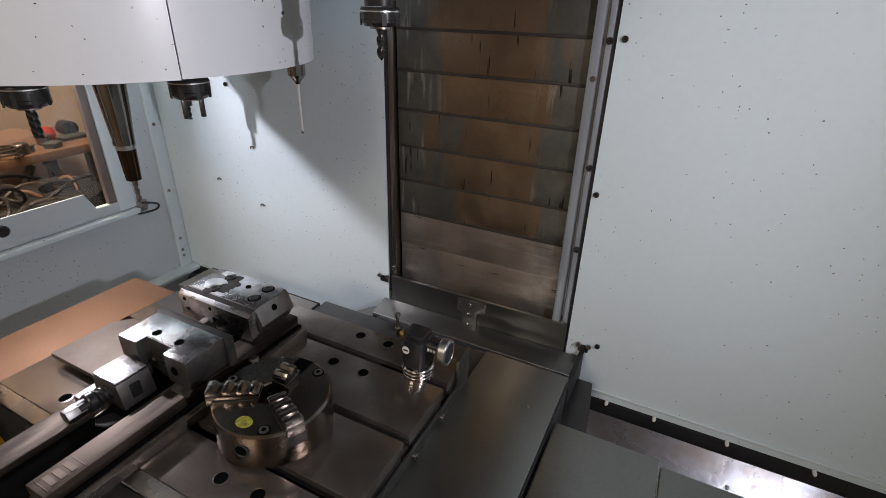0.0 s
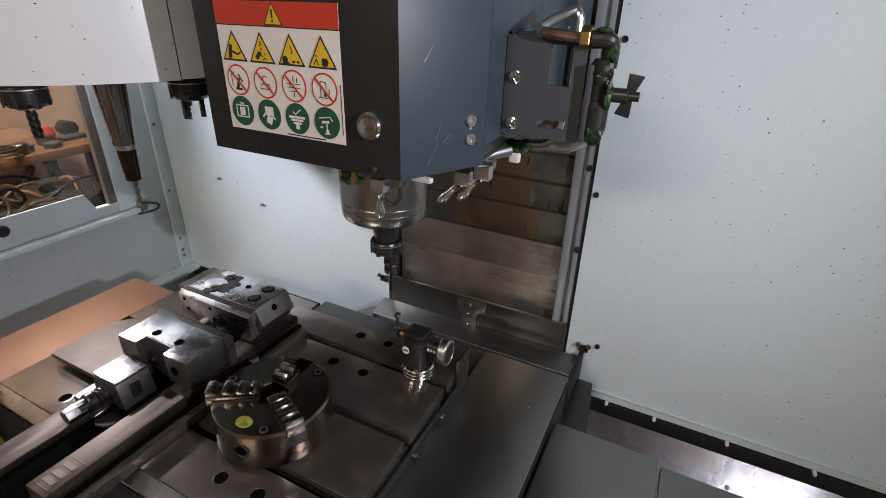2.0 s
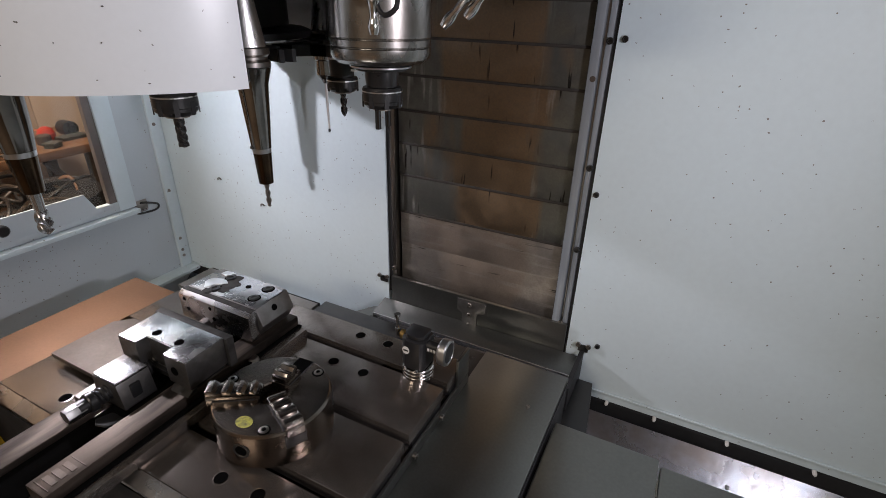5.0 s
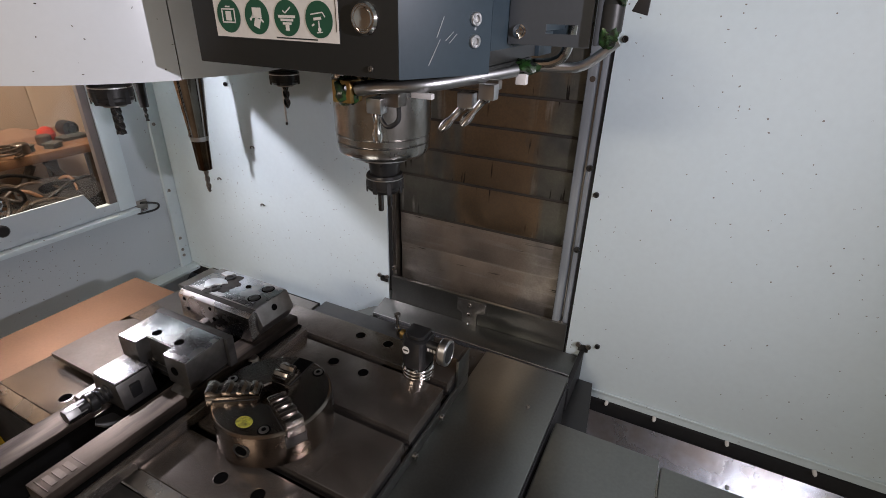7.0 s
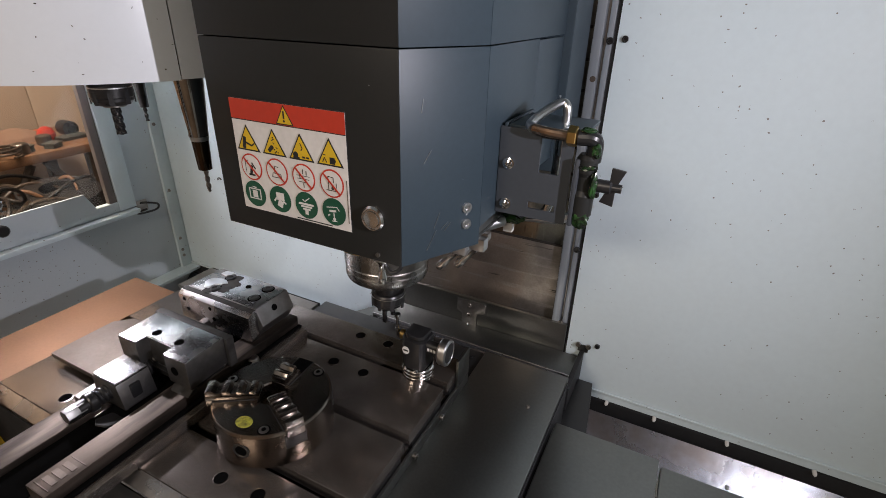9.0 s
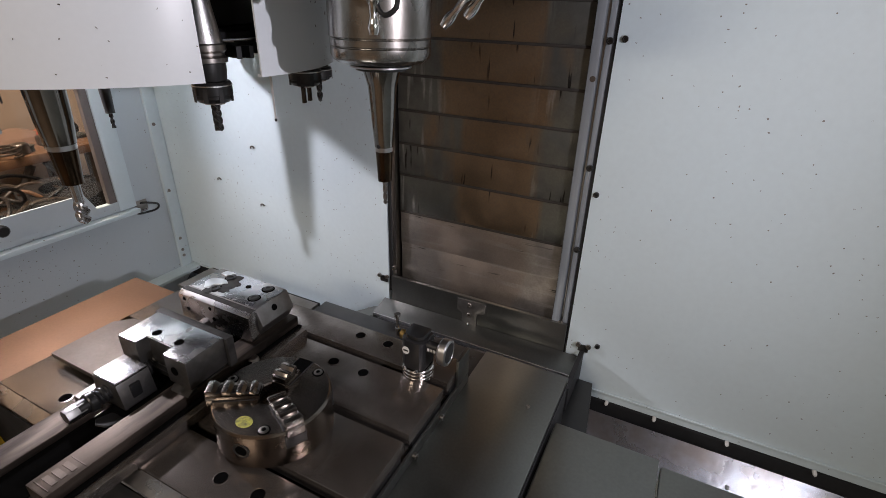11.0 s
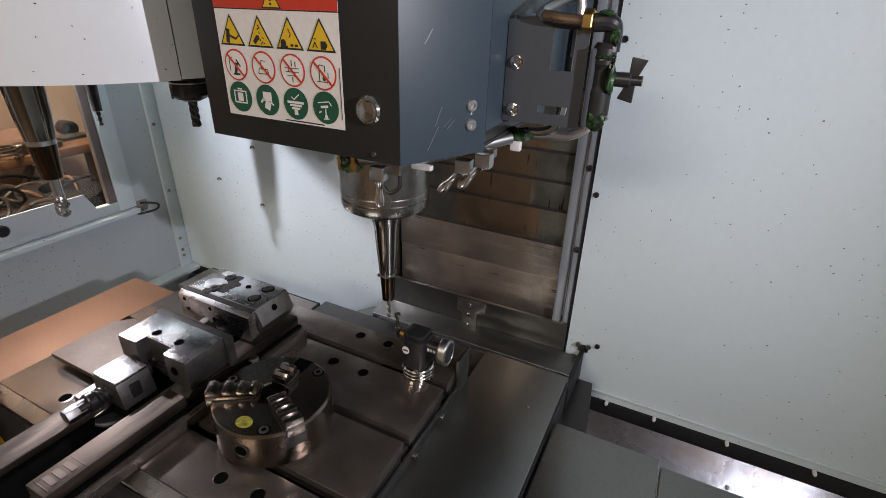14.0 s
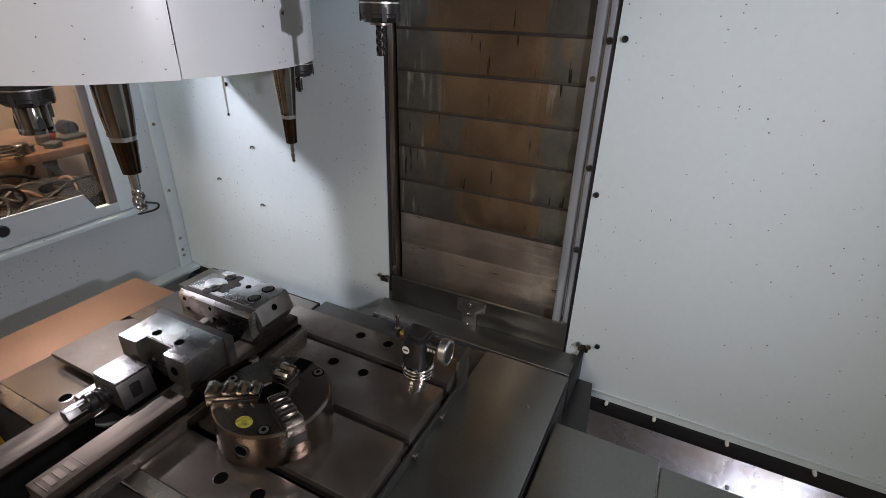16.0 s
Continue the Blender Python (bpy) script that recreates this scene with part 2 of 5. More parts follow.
GREEN = mat("green_sealant", (0.008, 0.009, 0.008), 0.28, second=(0.022, 0.080, 0.016), amount=0.85, scale=110, bump=0.6, fine=180)
STICK_WHITE = mat("sticker_white", (0.74, 0.72, 0.69), 0.4, second=(0.66, 0.63, 0.60), amount=0.6, scale=20, bump=0.02)
STICK_RED = mat("sticker_red", (0.55, 0.045, 0.02), 0.38, scale=20, bump=0.02)
STICK_YELLOW = mat("sticker_yellow", (0.70, 0.46, 0.02), 0.4, scale=20, bump=0.02)
STICK_GREEN = mat("sticker_green", (0.012, 0.085, 0.045), 0.4, scale=20, bump=0.02)
STICK_BLACK = mat("sticker_black", (0.02, 0.02, 0.02), 0.4, scale=20, bump=0.02)
YELLOW = mat("yellow_label", (0.40, 0.38, 0.05), 0.5, second=(0.06, 0.055, 0.02), amount=1.0, scale=150, bump=0.05)
WOOD = mat("bench_wood", (0.27, 0.15, 0.082), 0.5, second=(0.18, 0.095, 0.05), amount=0.8, scale=8, stretch=(1, 6, 1), bump=0.1)
ORANGE_WOOD = mat("orange_board", (0.42, 0.235, 0.12), 0.5, second=(0.36, 0.17, 0.07), scale=6, bump=0.1)
CLOTH = mat("brown_cloth", (0.30, 0.20, 0.15), 0.9, second=(0.20, 0.13, 0.10), scale=30, bump=0.4)
TRAY_GREY = mat("tray_plastic", (0.075, 0.085, 0.078), 0.45, second=(0.05, 0.055, 0.05), scale=20, bump=0.1)
FRAME_EDGE = mat("frame_edge", (0.15, 0.125, 0.115), 0.55, second=(0.11, 0.09, 0.08), scale=12, bump=0.1)
# near-white steel: the left lamp's glare put into a colour
GLARE = mat("wet_film", (0.85, 0.86, 0.88), 0.36, 1.0, second=(0.78, 0.79, 0.80), amount=0.5, scale=40, bump=0.02, rough_var=0.03, grain_amount=0.1)
FLAKE = mat("dark_flakes", (0.07, 0.065, 0.06), 0.4, 0.3, second=(0.20, 0.19, 0.18), amount=0.8, scale=90, bump=0.1)
ROOM_WALL = mat("workshop_wall", (0.60, 0.50, 0.41), 0.8, second=(0.52, 0.43, 0.35), scale=2, bump=0.1)
ROOM_FLOOR = mat("workshop_floor", (0.20, 0.15, 0.11), 0.7, second=(0.13, 0.10, 0.08), scale=3, bump=0.1)
DARK_STUFF = mat("dark_clutter", (0.05, 0.038, 0.03), 0.5, second=(0.10, 0.07, 0.05), scale=20, bump=0.1)
ORANGE = mat("orange_plastic", (0.60, 0.14, 0.03), 0.45, scale=20)
RED = mat("red_plastic", (0.55, 0.05, 0.03), 0.4, scale=20)
LAMP = glow("lamp_glow", (0.9, 0.96, 1.0), 6.0)
LAMP_BAR = glow("lamp_bar_glow", (0.9, 0.96, 1.0), 14.0)

glass = bpy.data.materials.new("window_glass")
glass.use_nodes = True
g = glass.node_tree.nodes["Principled BSDF"]
g.inputs["Transmission Weight"].default_value, g.inputs["Roughness"].default_value = 1.0, 0.02
g.inputs["IOR"].default_value, g.inputs["Base Color"].default_value = 1.45, (0.80, 0.73, 0.66, 1)

# ---- mesh helpers ----


def part(name, bm, material, parent=None, label="", smooth=True, at=None):
    me = bpy.data.meshes.new(name)
    bmesh.ops.recalc_face_normals(bm, faces=bm.faces)
    bm.to_mesh(me)
    bm.free()
    me.materials.append(material)
    ob = new(name, me)
    if smooth:
        me.shade_smooth()
        me.set_sharp_from_angle(angle=radians(24))
    if parent:
        ob.parent = parent
    if at is not None:
        ob.matrix_basis = at
    if label:
        ob["label"] = label
    return ob


def thing(name, at, label, category, group="", kind=""):
    ob = new(name)
    ob.empty_display_size = 0.05
    ob.matrix_basis = at
    return tagged(ob, label, category, group, kind)


def box(bm, x0, x1, y0, y1, z0, z1, bevel=0.0, turn=None):
    made = bmesh.ops.create_cube(bm, size=1)["verts"]
    for v in made:
        v.co = Vector(((x0 + x1) / 2 + v.co.x * (x1 - x0), (y0 + y1) / 2 + v.co.y * (y1 - y0), (z0 + z1) / 2 + v.co.z * (z1 - z0)))
    if turn is not None:
        bmesh.ops.transform(bm, matrix=turn, verts=made)
    if bevel:
        edges = list({e for v in made for e in v.link_edges})
        bmesh.ops.bevel(bm, geom=edges, offset=bevel, segments=2, affect="EDGES", profile=0.6)
    return bm


def cuboid(x0, x1, y0, y1, z0, z1, bevel=0.0015, turn=None):
    return box(bmesh.new(), x0, x1, y0, y1, z0, z1, bevel, turn)


def lathe(bm, profile, steps=32, m=None):
    """Turn (radius, height) pairs about z, closed at both ends."""
    rings = []
    for r, z in profile:
        rings.append([bm.verts.new((max(r, 1e-5) * math.cos(2 * math.pi * i / steps), max(r, 1e-5) * math.sin(2 * math.pi * i / steps), z))
                      for i in range(steps)])
    for a, b in zip(rings, rings[1:]):
        for i in range(steps):
            j = (i + 1) % steps
            bm.faces.new((a[i], a[j], b[j], b[i]))
    bm.faces.new(rings[0][::-1])
    bm.faces.new(rings[-1])
    if m is not None:
        bmesh.ops.transform(bm, matrix=m, verts=[v for r in rings for v in r])
    return bm


def turned(profile, steps=32, m=None):
    return lathe(bmesh.new(), profile, steps, m)


def prism(bm, outline, z0, z1, m=None, bevel=0.0):
    low = [bm.verts.new((x, y, z0)) for x, y in outline]
    top = [bm.verts.new((x, y, z1)) for x, y in outline]
    n = len(outline)
    for i in range(n):
        bm.faces.new((low[i], low[(i + 1) % n], top[(i + 1) % n], top[i]))
    bm.faces.new(low[::-1])
    bm.faces.new(top)
    if m is not None:
        bmesh.ops.transform(bm, matrix=m, verts=low + top)
    if bevel:
        edges = list({e for v in low + top for e in v.link_edges})
        bmesh.ops.bevel(bm, geom=edges, offset=bevel, segments=2, affect="EDGES", profile=0.6)
    return bm


def smooth_line(points, n=8):
    p = [Vector(q) for q in points]
    p = [p[0] * 2 - p[1]] + p + [p[-1] * 2 - p[-2]]
    out = []
    for i in range(1, len(p) - 2):
        for k in range(n):
            t = k / n
            out.append(0.5 * (2 * p[i] + (p[i + 1] - p[i - 1]) * t + (2 * p[i - 1] - 5 * p[i] + 4 * p[i + 1] - p[i + 2]) * t * t
                              + (3 * p[i] - p[i - 1] - 3 * p[i + 1] + p[i + 2]) * t ** 3))
    return out + [p[-2]]


def tube(bm, points, r, steps=12, curved=True):
    line = smooth_line(points) if curved else [Vector(q) for q in points]
    rings, side = [], None
    for i, q in enumerate(line):
        d = (line[min(i + 1, len(line) - 1)] - line[max(i - 1, 0)]).normalized()
        if side is None:
            side = d.orthogonal().normalized()
        side = (side - d * side.dot(d)).normalized()
        up = d.cross(side)
        rr = r(i / (len(line) - 1)) if callable(r) else r
        rings.append([bm.verts.new(q + rr * (math.cos(a) * side + math.sin(a) * up)) for a in (2 * math.pi * k / steps for k in range(steps))])
    for a, b in zip(rings, rings[1:]):
        for i in range(steps):
            bm.faces.new((a[i], a[(i + 1) % steps], b[(i + 1) % steps], b[i]))
    bm.faces.new(rings[0][::-1])
    bm.faces.new(rings[-1])
    return bm


def shell(bm, r0, r1, a0, a1, z0, z1, steps=48):
    """A piece of a tube's wall between two angles, in degrees."""
    cols = []
    for i in range(steps + 1):
        a = radians(a0 + (a1 - a0) * i / steps)
        cols.append([bm.verts.new((r * math.cos(a), r * math.sin(a), z)) for r, z in ((r1, z0), (r1, z1), (r0, z1), (r0, z0))])
    for a, b in zip(cols, cols[1:]):
        for k in range(4):
            bm.faces.new((a[k], b[k], b[(k + 1) % 4], a[(k + 1) % 4]))
    bm.faces.new(cols[0])
    bm.faces.new(cols[-1][::-1])
    return bm


def thread(bm, r, pitch, z0, z1, depth, steps=20, m=None):
    """A screw thread along z as one helical skin."""
    turns = (z1 - z0) / pitch
    n = int(turns * steps)
    cols = []
    for i in range(n + 1):
        a, z = 2 * math.pi * i / steps, z0 + pitch * i / steps
        cols.append([bm.verts.new(((r - dr) * math.cos(a), (r - dr) * math.sin(a), z + dz)) for dr, dz in ((depth, 0), (0, pitch * 0.35), (0, pitch * 0.65), (depth, pitch))])
    for a, b in zip(cols, cols[1:]):
        for k in range(3):
            bm.faces.new((a[k], b[k], b[k + 1], a[k + 1]))
    if m is not None:
        bmesh.ops.transform(bm, matrix=m, verts=[v for c in cols for v in c])
    return bm


def cap_screw(bm, m, r=0.007, h=0.005):
    """A socket-head screw with its recess, head towards +z of m."""
    lathe(bm, [(r, 0), (r, h * 0.8), (r * 0.88, h), (r * 0.55, h), (r * 0.5, h * 0.35), (0, h * 0.35)], 16, m)
    return bm


ALONG_X = Matrix.Rotation(radians(90), 4, "Y")
FRONT = Matrix.Rotation(radians(90), 4, "X")      # local z towards -y


def at(x, y, z, turn=Matrix()):
    return Matrix.Translation((x, y, z)) @ turn


# ---- plan ----
SX, SY, NOSE = -0.383, 0.579, 1.092    # spindle axis, and height of its nose at the lowest stop
TABLE_Z = 0.85
WALL_Y, LEFT_X = 0.93, -1.394
CR, SLIDE, STEP = 0.301, 0.245, 18.0   # tool carousel: pocket radius, stroke, degrees between pockets
COVER_Z = 1.33
# ---- machine cabin ----


def slab(name, x0, x1, y0, y1, z0, z1, material, label="", bevel=0.0, parent=None, category=""):
    ob = part(name, cuboid(x0, x1, y0, y1, z0, z1, bevel), material, parent, smooth=bevel > 0)
    if parent is None:
        tagged(ob, label, category, "", "structure")
    return ob


def cabin():
    # rear wall in two sheets, with the column's opening between them
    w1 = slab("wall_north_1", LEFT_X - 0.02, -0.612, WALL_Y, WALL_Y + 0.02, 0.622, 2.25, WHITE, "white painted sheet steel rear wall with chips and specks")
    w2 = slab("wall_north_2", -0.147, 0.63, WALL_Y, WALL_Y + 0.02, 0.640, 2.25, WHITE, "white painted sheet steel rear wall with splashes and specks")
    for w, x0, x1, z in ((w1, LEFT_X, -0.66, 0.646), (w2, -0.10, 0.63, 0.662)):
        part("bent_lip", cuboid(x0, x1, WALL_Y - 0.006, WALL_Y - 0.001, z - 0.0025, z + 0.0025, 0.002), WHITE, w)
    for x in (-0.10, 0.0, 0.14, 0.29, 0.48):
        part("clip", turned([(0.004, 0), (0.004, 0.008), (0.0022, 0.012), (0, 0.012)], 10, at(x + 0.06, WALL_Y - 0.004, 0.641, FRONT)), STICK_WHITE, w2)
    for x, z in ((-1.02, 0.632), (-0.72, 0.634)):
        part("clip", turned([(0.005, 0), (0.005, 0.010), (0.003, 0.014), (0, 0.014)], 10, at(x, WALL_Y - 0.002, z, FRONT)), STICK_WHITE, w1)
    for w, x, z in ((w1, -1.09, 1.232), (w2, -0.134, 1.384), (w2, -0.138, 1.111), (w2, -0.083, 0.776)):
        part("screw", cap_screw(bmesh.new(), at(x, WALL_Y, z, FRONT), 0.0055, 0.005), BLACK_OXIDE, w)
    rnd = random.Random(9)
    for x, z in ((-1.027, 1.076), (-1.020, 0.915), (-1.176, 0.964)):
        pts = [(x + 0.007 * math.cos(a) * (1 - a / 9), WALL_Y - 0.003 - 0.002 * a / 4, z + 0.005 * math.sin(a)) for a in (0.0, 0.9, 1.8, 2.7, 3.6)]
        ch = part("metal_chip", tube(bmesh.new(), pts, 0.0017, 6), DARK_STUFF)
        tagged(ch, "curled metal chip stuck to the rear wall", "metal chip", "chips on the wall")
    # lower edge: dark seal and the sloping tray
    slab("seal_strip", LEFT_X, 0.63, WALL_Y - 0.004, WALL_Y + 0.03, 0.60, 0.638, RUBBER, "black gap under the rear wall")
    # left wall with its window
    wl = tagged(new("wall_west"), "pale grey painted side wall with a window", "wall", "", "structure")
    y0, y1, z0, z1 = -0.35, 0.753, 0.90, 1.34
    for a in ((-1.0, y0, 0.3, 2.25), (y1, WALL_Y, 0.3, 2.25), (y0, y1, 0.3, z0), (y0, y1, z1, 2.25)):
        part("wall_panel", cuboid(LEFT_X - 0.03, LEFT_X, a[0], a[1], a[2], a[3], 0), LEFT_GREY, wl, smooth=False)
    part("corner_strip", cuboid(LEFT_X + 0.001, LEFT_X + 0.012, 0.893, WALL_Y - 0.001, 0.64, 2.2, 0.002), WHITE, wl, "white corner angle with screws")
    for z in (0.68, 0.70, 0.74, 0.9, 1.1):
        part("screw", turned([(0.005, 0), (0.004, 0.003), (0, 0.003)], 12, at(LEFT_X + 0.012, 0.905, z, ALONG_X)), STEEL, wl)
    part("floor_angle", cuboid(LEFT_X + 0.001, LEFT_X + 0.05, 0.62, WALL_Y - 0.002, 0.632, 0.642, 0.002), WHITE, wl)
    win = tagged(new("window_1"), "side window in a painted frame with a lower ledge", "window", "", "structure")
    part("pane", cuboid(LEFT_X - 0.018, LEFT_X - 0.012, y0 + 0.002, y1 - 0.002, z0 + 0.002, z1 - 0.002, 0), glass, win, "clear plastic pane", smooth=False).visible_shadow = False
    part("window_frame", cuboid(LEFT_X - 0.010, LEFT_X + 0.006, y1 - 0.022, y1 - 0.001, z0 + 0.001, z1 - 0.001, 0.002), FRAME_EDGE, win, "brown inner frame edge")
    part("window_frame", cuboid(LEFT_X + 0.001, LEFT_X + 0.010, y1, 0.80, 0.885, z1, 0.002), WHITE, win)
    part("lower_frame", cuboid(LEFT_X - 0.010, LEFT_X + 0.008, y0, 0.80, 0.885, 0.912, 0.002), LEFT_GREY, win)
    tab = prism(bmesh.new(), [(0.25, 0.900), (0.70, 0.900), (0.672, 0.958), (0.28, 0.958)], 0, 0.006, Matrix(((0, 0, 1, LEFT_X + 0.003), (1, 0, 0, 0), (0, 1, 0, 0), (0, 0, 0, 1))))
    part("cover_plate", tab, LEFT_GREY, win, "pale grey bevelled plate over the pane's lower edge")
    part("sill", cuboid(LEFT_X + 0.001, LEFT_X + 0.026, y0, 0.80, 0.868, 0.881, 0.003), WHITE, win, "worn white ledge")
    # hook on the wall
    hk = thing("wall_hook", at(LEFT_X, 0.815, 0.875), "small wire hook hanging from the window ledge", "hook")
    part("wire_loop", tube(bmesh.new(), [(0.002, 0.0, 0.012), (0.02, 0.01, 0.014), (0.03, 0.035, 0.004), (0.025, 0.03, -0.012), (0.015, -0.01, -0.014), (0.02, -0.025, -0.006), (0.03, 0.0, 0.0)], 0.0030, 8), BLACK_OXIDE, hk)
    part("plate", cuboid(0, 0.004, -0.015, 0.02, -0.012, 0.02, 0.001), STEEL, hk)
    kn = thing("knob", at(LEFT_X + 0.004, 0.475, 0.935), "small dark knob on the window's lower plate", "knob")
    part("grip", turned([(0.006, 0), (0.006, 0.008), (0.014, 0.010), (0.014, 0.020), (0.011, 0.023), (0, 0.023)], 20, at(0.006, 0, 0, ALONG_X)), BLACK, kn)
    # closing walls, roof
    slab("wall_east", 0.63, 0.66, -1.0, WALL_Y + 0.02, 0.3, 2.25, WHITE, "white painted side wall of the cabin")
    slab("ceiling", LEFT_X - 0.03, 0.66, -0.1, WALL_Y + 0.02, 2.25, 2.28, WHITE, "white painted cabin roof")
    for x, y, z, turn, y0, y1, shine in ((LEFT_X, 0.50, 1.400, 0, -0.05, 0.39, LAMP_BAR), (0.63, 0.176, 1.514, 180, -0.05, 0.05, LAMP)):
        fx = thing("work_lamp", at(x, y, z, Matrix.Rotation(radians(turn), 4, "Z")), "slim white lamp on the cabin wall", "lamp", "work lamps")
        part("housing", cuboid(0.001, 0.024, y0, y1, -0.022, 0.022, 0.004), WHITE, fx)
        part("lens", cuboid(0.0245, 0.027, y0 + 0.01, y1 - 0.01, -0.016, 0.016, 0.001), shine, fx, "glowing lamp lens")


def trays():
    slab("ground", -9, 9, -9, 9, -0.05, 0.0, ROOM_FLOOR, "dark workshop floor")
    p = prism(bmesh.new(), [(0.924, 0.606), (0.64, 0.359), (-0.9, 0.359), (-0.9, 0.345), (0.645, 0.345), (0.924, 0.588)], LEFT_X + 0.002, 0.628,
              Matrix(((0, 0, 1, 0), (1, 0, 0, 0), (0, 1, 0, 0), (0, 0, 0, 1))))
    tray = tagged(part("chip_tray", p, PAN, None, smooth=False), "scratched grey sheet metal chip tray under the table", "tray", "", "structure")
    for x, y in ((0.218, 0.880), (0.292, 0.868)):
        part("rivet", turned([(0.005, -0.001), (0.004, 0.002), (0, 0.003)], 14, at(x, y, 0.606 - (0.924 - y) * 0.87, Matrix.Rotation(radians(41), 4, "X"))), ALU, tray)
    g = part("gusset", prism(bmesh.new(), [(-0.125, 0.79), (-0.115, 0.90), (-0.075, 0.90), (-0.045, 0.672), (-0.1, 0.672)], 0.66, 0.70, None, 0.002), BLACK)
    tagged(g, "dark bent sheet gusset beside the slide cover", "sheet metal", "", "structure")
    rc = thing("right_slide_cover", at(0, 0, 0), "grey oily sheet steel slide cover beside the table", "slide cover")
    part("upper_sheet", cuboid(-0.277, -0.108, -0.3, 0.772, 0.786, 0.80, 0.003), COVER_STEEL, rc)
    part("upper_skirt", cuboid(-0.1075, -0.1065, -0.3, 0.76, 0.60, 0.797, 0.001), RUBBER, rc)
    for i, (x0, x1, z) in enumerate(((-0.102, 0.067, 0.788), (0.071, 0.235, 0.776), (0.239, 0.42, 0.764))):
        part("sliding_sheet", cuboid(x0, x1, -0.3, 0.662, z - 0.012, z, 0.004), COVER_STEEL, rc)
        part("skirt", cuboid(x0, x1, 0.650, 0.656, 0.60, z - 0.013, 0.001), COVER_STEEL, rc)
    part("screw", cap_screw(bmesh.new(), at(-0.152, 0.66, 0.80), 0.0035, 0.003), STEEL, rc)
    lc = thing("left_slide_cover", at(0, 0, 0), "sheet steel slide cover beside the table, warm window reflection in its colour", "slide cover")
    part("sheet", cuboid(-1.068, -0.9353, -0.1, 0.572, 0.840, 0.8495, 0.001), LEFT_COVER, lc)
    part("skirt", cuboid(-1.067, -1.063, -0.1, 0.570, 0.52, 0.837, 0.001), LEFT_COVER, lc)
    part("rear_sheet", cuboid(-1.06, -0.70, 0.66, 0.76, 0.776, 0.788, 0.003), STEEL, lc)
    part("rear_skirt", cuboid(-1.06, -0.70, 0.762, 0.766, 0.60, 0.786, 0.001), RUBBER, lc)
    rear = part("rear_slide_cover", cuboid(-0.69, -0.28, 0.668, 0.775, 0.775, 0.79, 0.003), BLACK_OXIDE)
    tagged(rear, "dark oily steel cover behind the table", "slide cover", "", "structure")


def table():
    t = thing("machine_table", at(0, 0, 0), "oily cast iron machine table with T-slots", "machine table")
    slots = (0.330, 0.459, 0.588)
    cuts = [0.243, *[c + d for c in slots for d in (-0.0075, 0.0075)], 0.662]
    for y0, y1 in zip(cuts[::2], cuts[1::2]):
        part("land", cuboid(-0.935, -0.279, y0, y1, TABLE_Z - 0.022, TABLE_Z, 0.0018), TABLE, t)
    # chamfer in the pale steel, for the lamp's glint along the edge
    part("front_face", prism(bmesh.new(), [(0.2425, TABLE_Z - 0.0015), (0.2240, TABLE_Z - 0.0130), (0.2240, TABLE_Z - 0.0195), (0.2425, TABLE_Z - 0.0195)], -0.935, -0.279,
                             Matrix(((0, 0, 1, 0), (1, 0, 0, 0), (0, 1, 0, 0), (0, 0, 0, 1))), 0.0006), GROUND_GLARE, t, "machined front edge, pale for the lamp's glint")
    part("casting", cuboid(-0.934, -0.280, 0.245, 0.660, TABLE_Z - 0.075, TABLE_Z - 0.036, 0.002), TABLE, t)
    cuts2 = [0.244, *[c + d for c in slots for d in (-0.0165, 0.0165)], 0.661]
    for y0, y1 in zip(cuts2[::2], cuts2[1::2]):
        part("web", cuboid(-0.9345, -0.2795, y0, y1, TABLE_Z - 0.0362, TABLE_Z - 0.0218, 0.0), BLACK_OXIDE, t, smooth=False)
    part("saddle", cuboid(-0.90, -0.30, 0.28, 0.64, 0.60, TABLE_Z - 0.076, 0.004), BLACK_OXIDE, t)
    for x, y in ((-0.484, 0.549), (-0.420, 0.549), (-0.487, 0.636), (-0.426, 0.638), (-0.464, 0.283), (-0.401, 0.287), (-0.801, 0.273)):
        part("hole_rim", turned([(0.0112, 0.0), (0.0108, 0.0007), (0.0095, 0.0008), (0.0092, 0.0002)], 24, at(x, y, TABLE_Z - 0.00005)), TABLE, t)
        part("dowel_hole", turned([(0.0094, 0.0), (0.0094, 0.0009), (0, 0.0009)], 24, at(x, y, TABLE_Z - 0.00002)), HOLE, t)
    rail = thing("end_rail", at(-0.279, 0, 0), "grey steel edge rail along the table's end", "rail")
    part("plate", cuboid(0.001, 0.006, 0.20, 0.672, TABLE_Z - 0.060, TABLE_Z - 0.030, 0.001), COVER_STEEL, rail)
    part("upright_tab", cuboid(0.001, 0.006, 0.625, 0.672, TABLE_Z - 0.0295, TABLE_Z + 0.026, 0.001), COVER_STEEL, rail)
    for y in (0.56, 0.47, 0.35):
        part("screw", cap_screw(bmesh.new(), at(0.006, y, TABLE_Z - 0.042, ALONG_X), 0.005, 0.006), STEEL, rail)


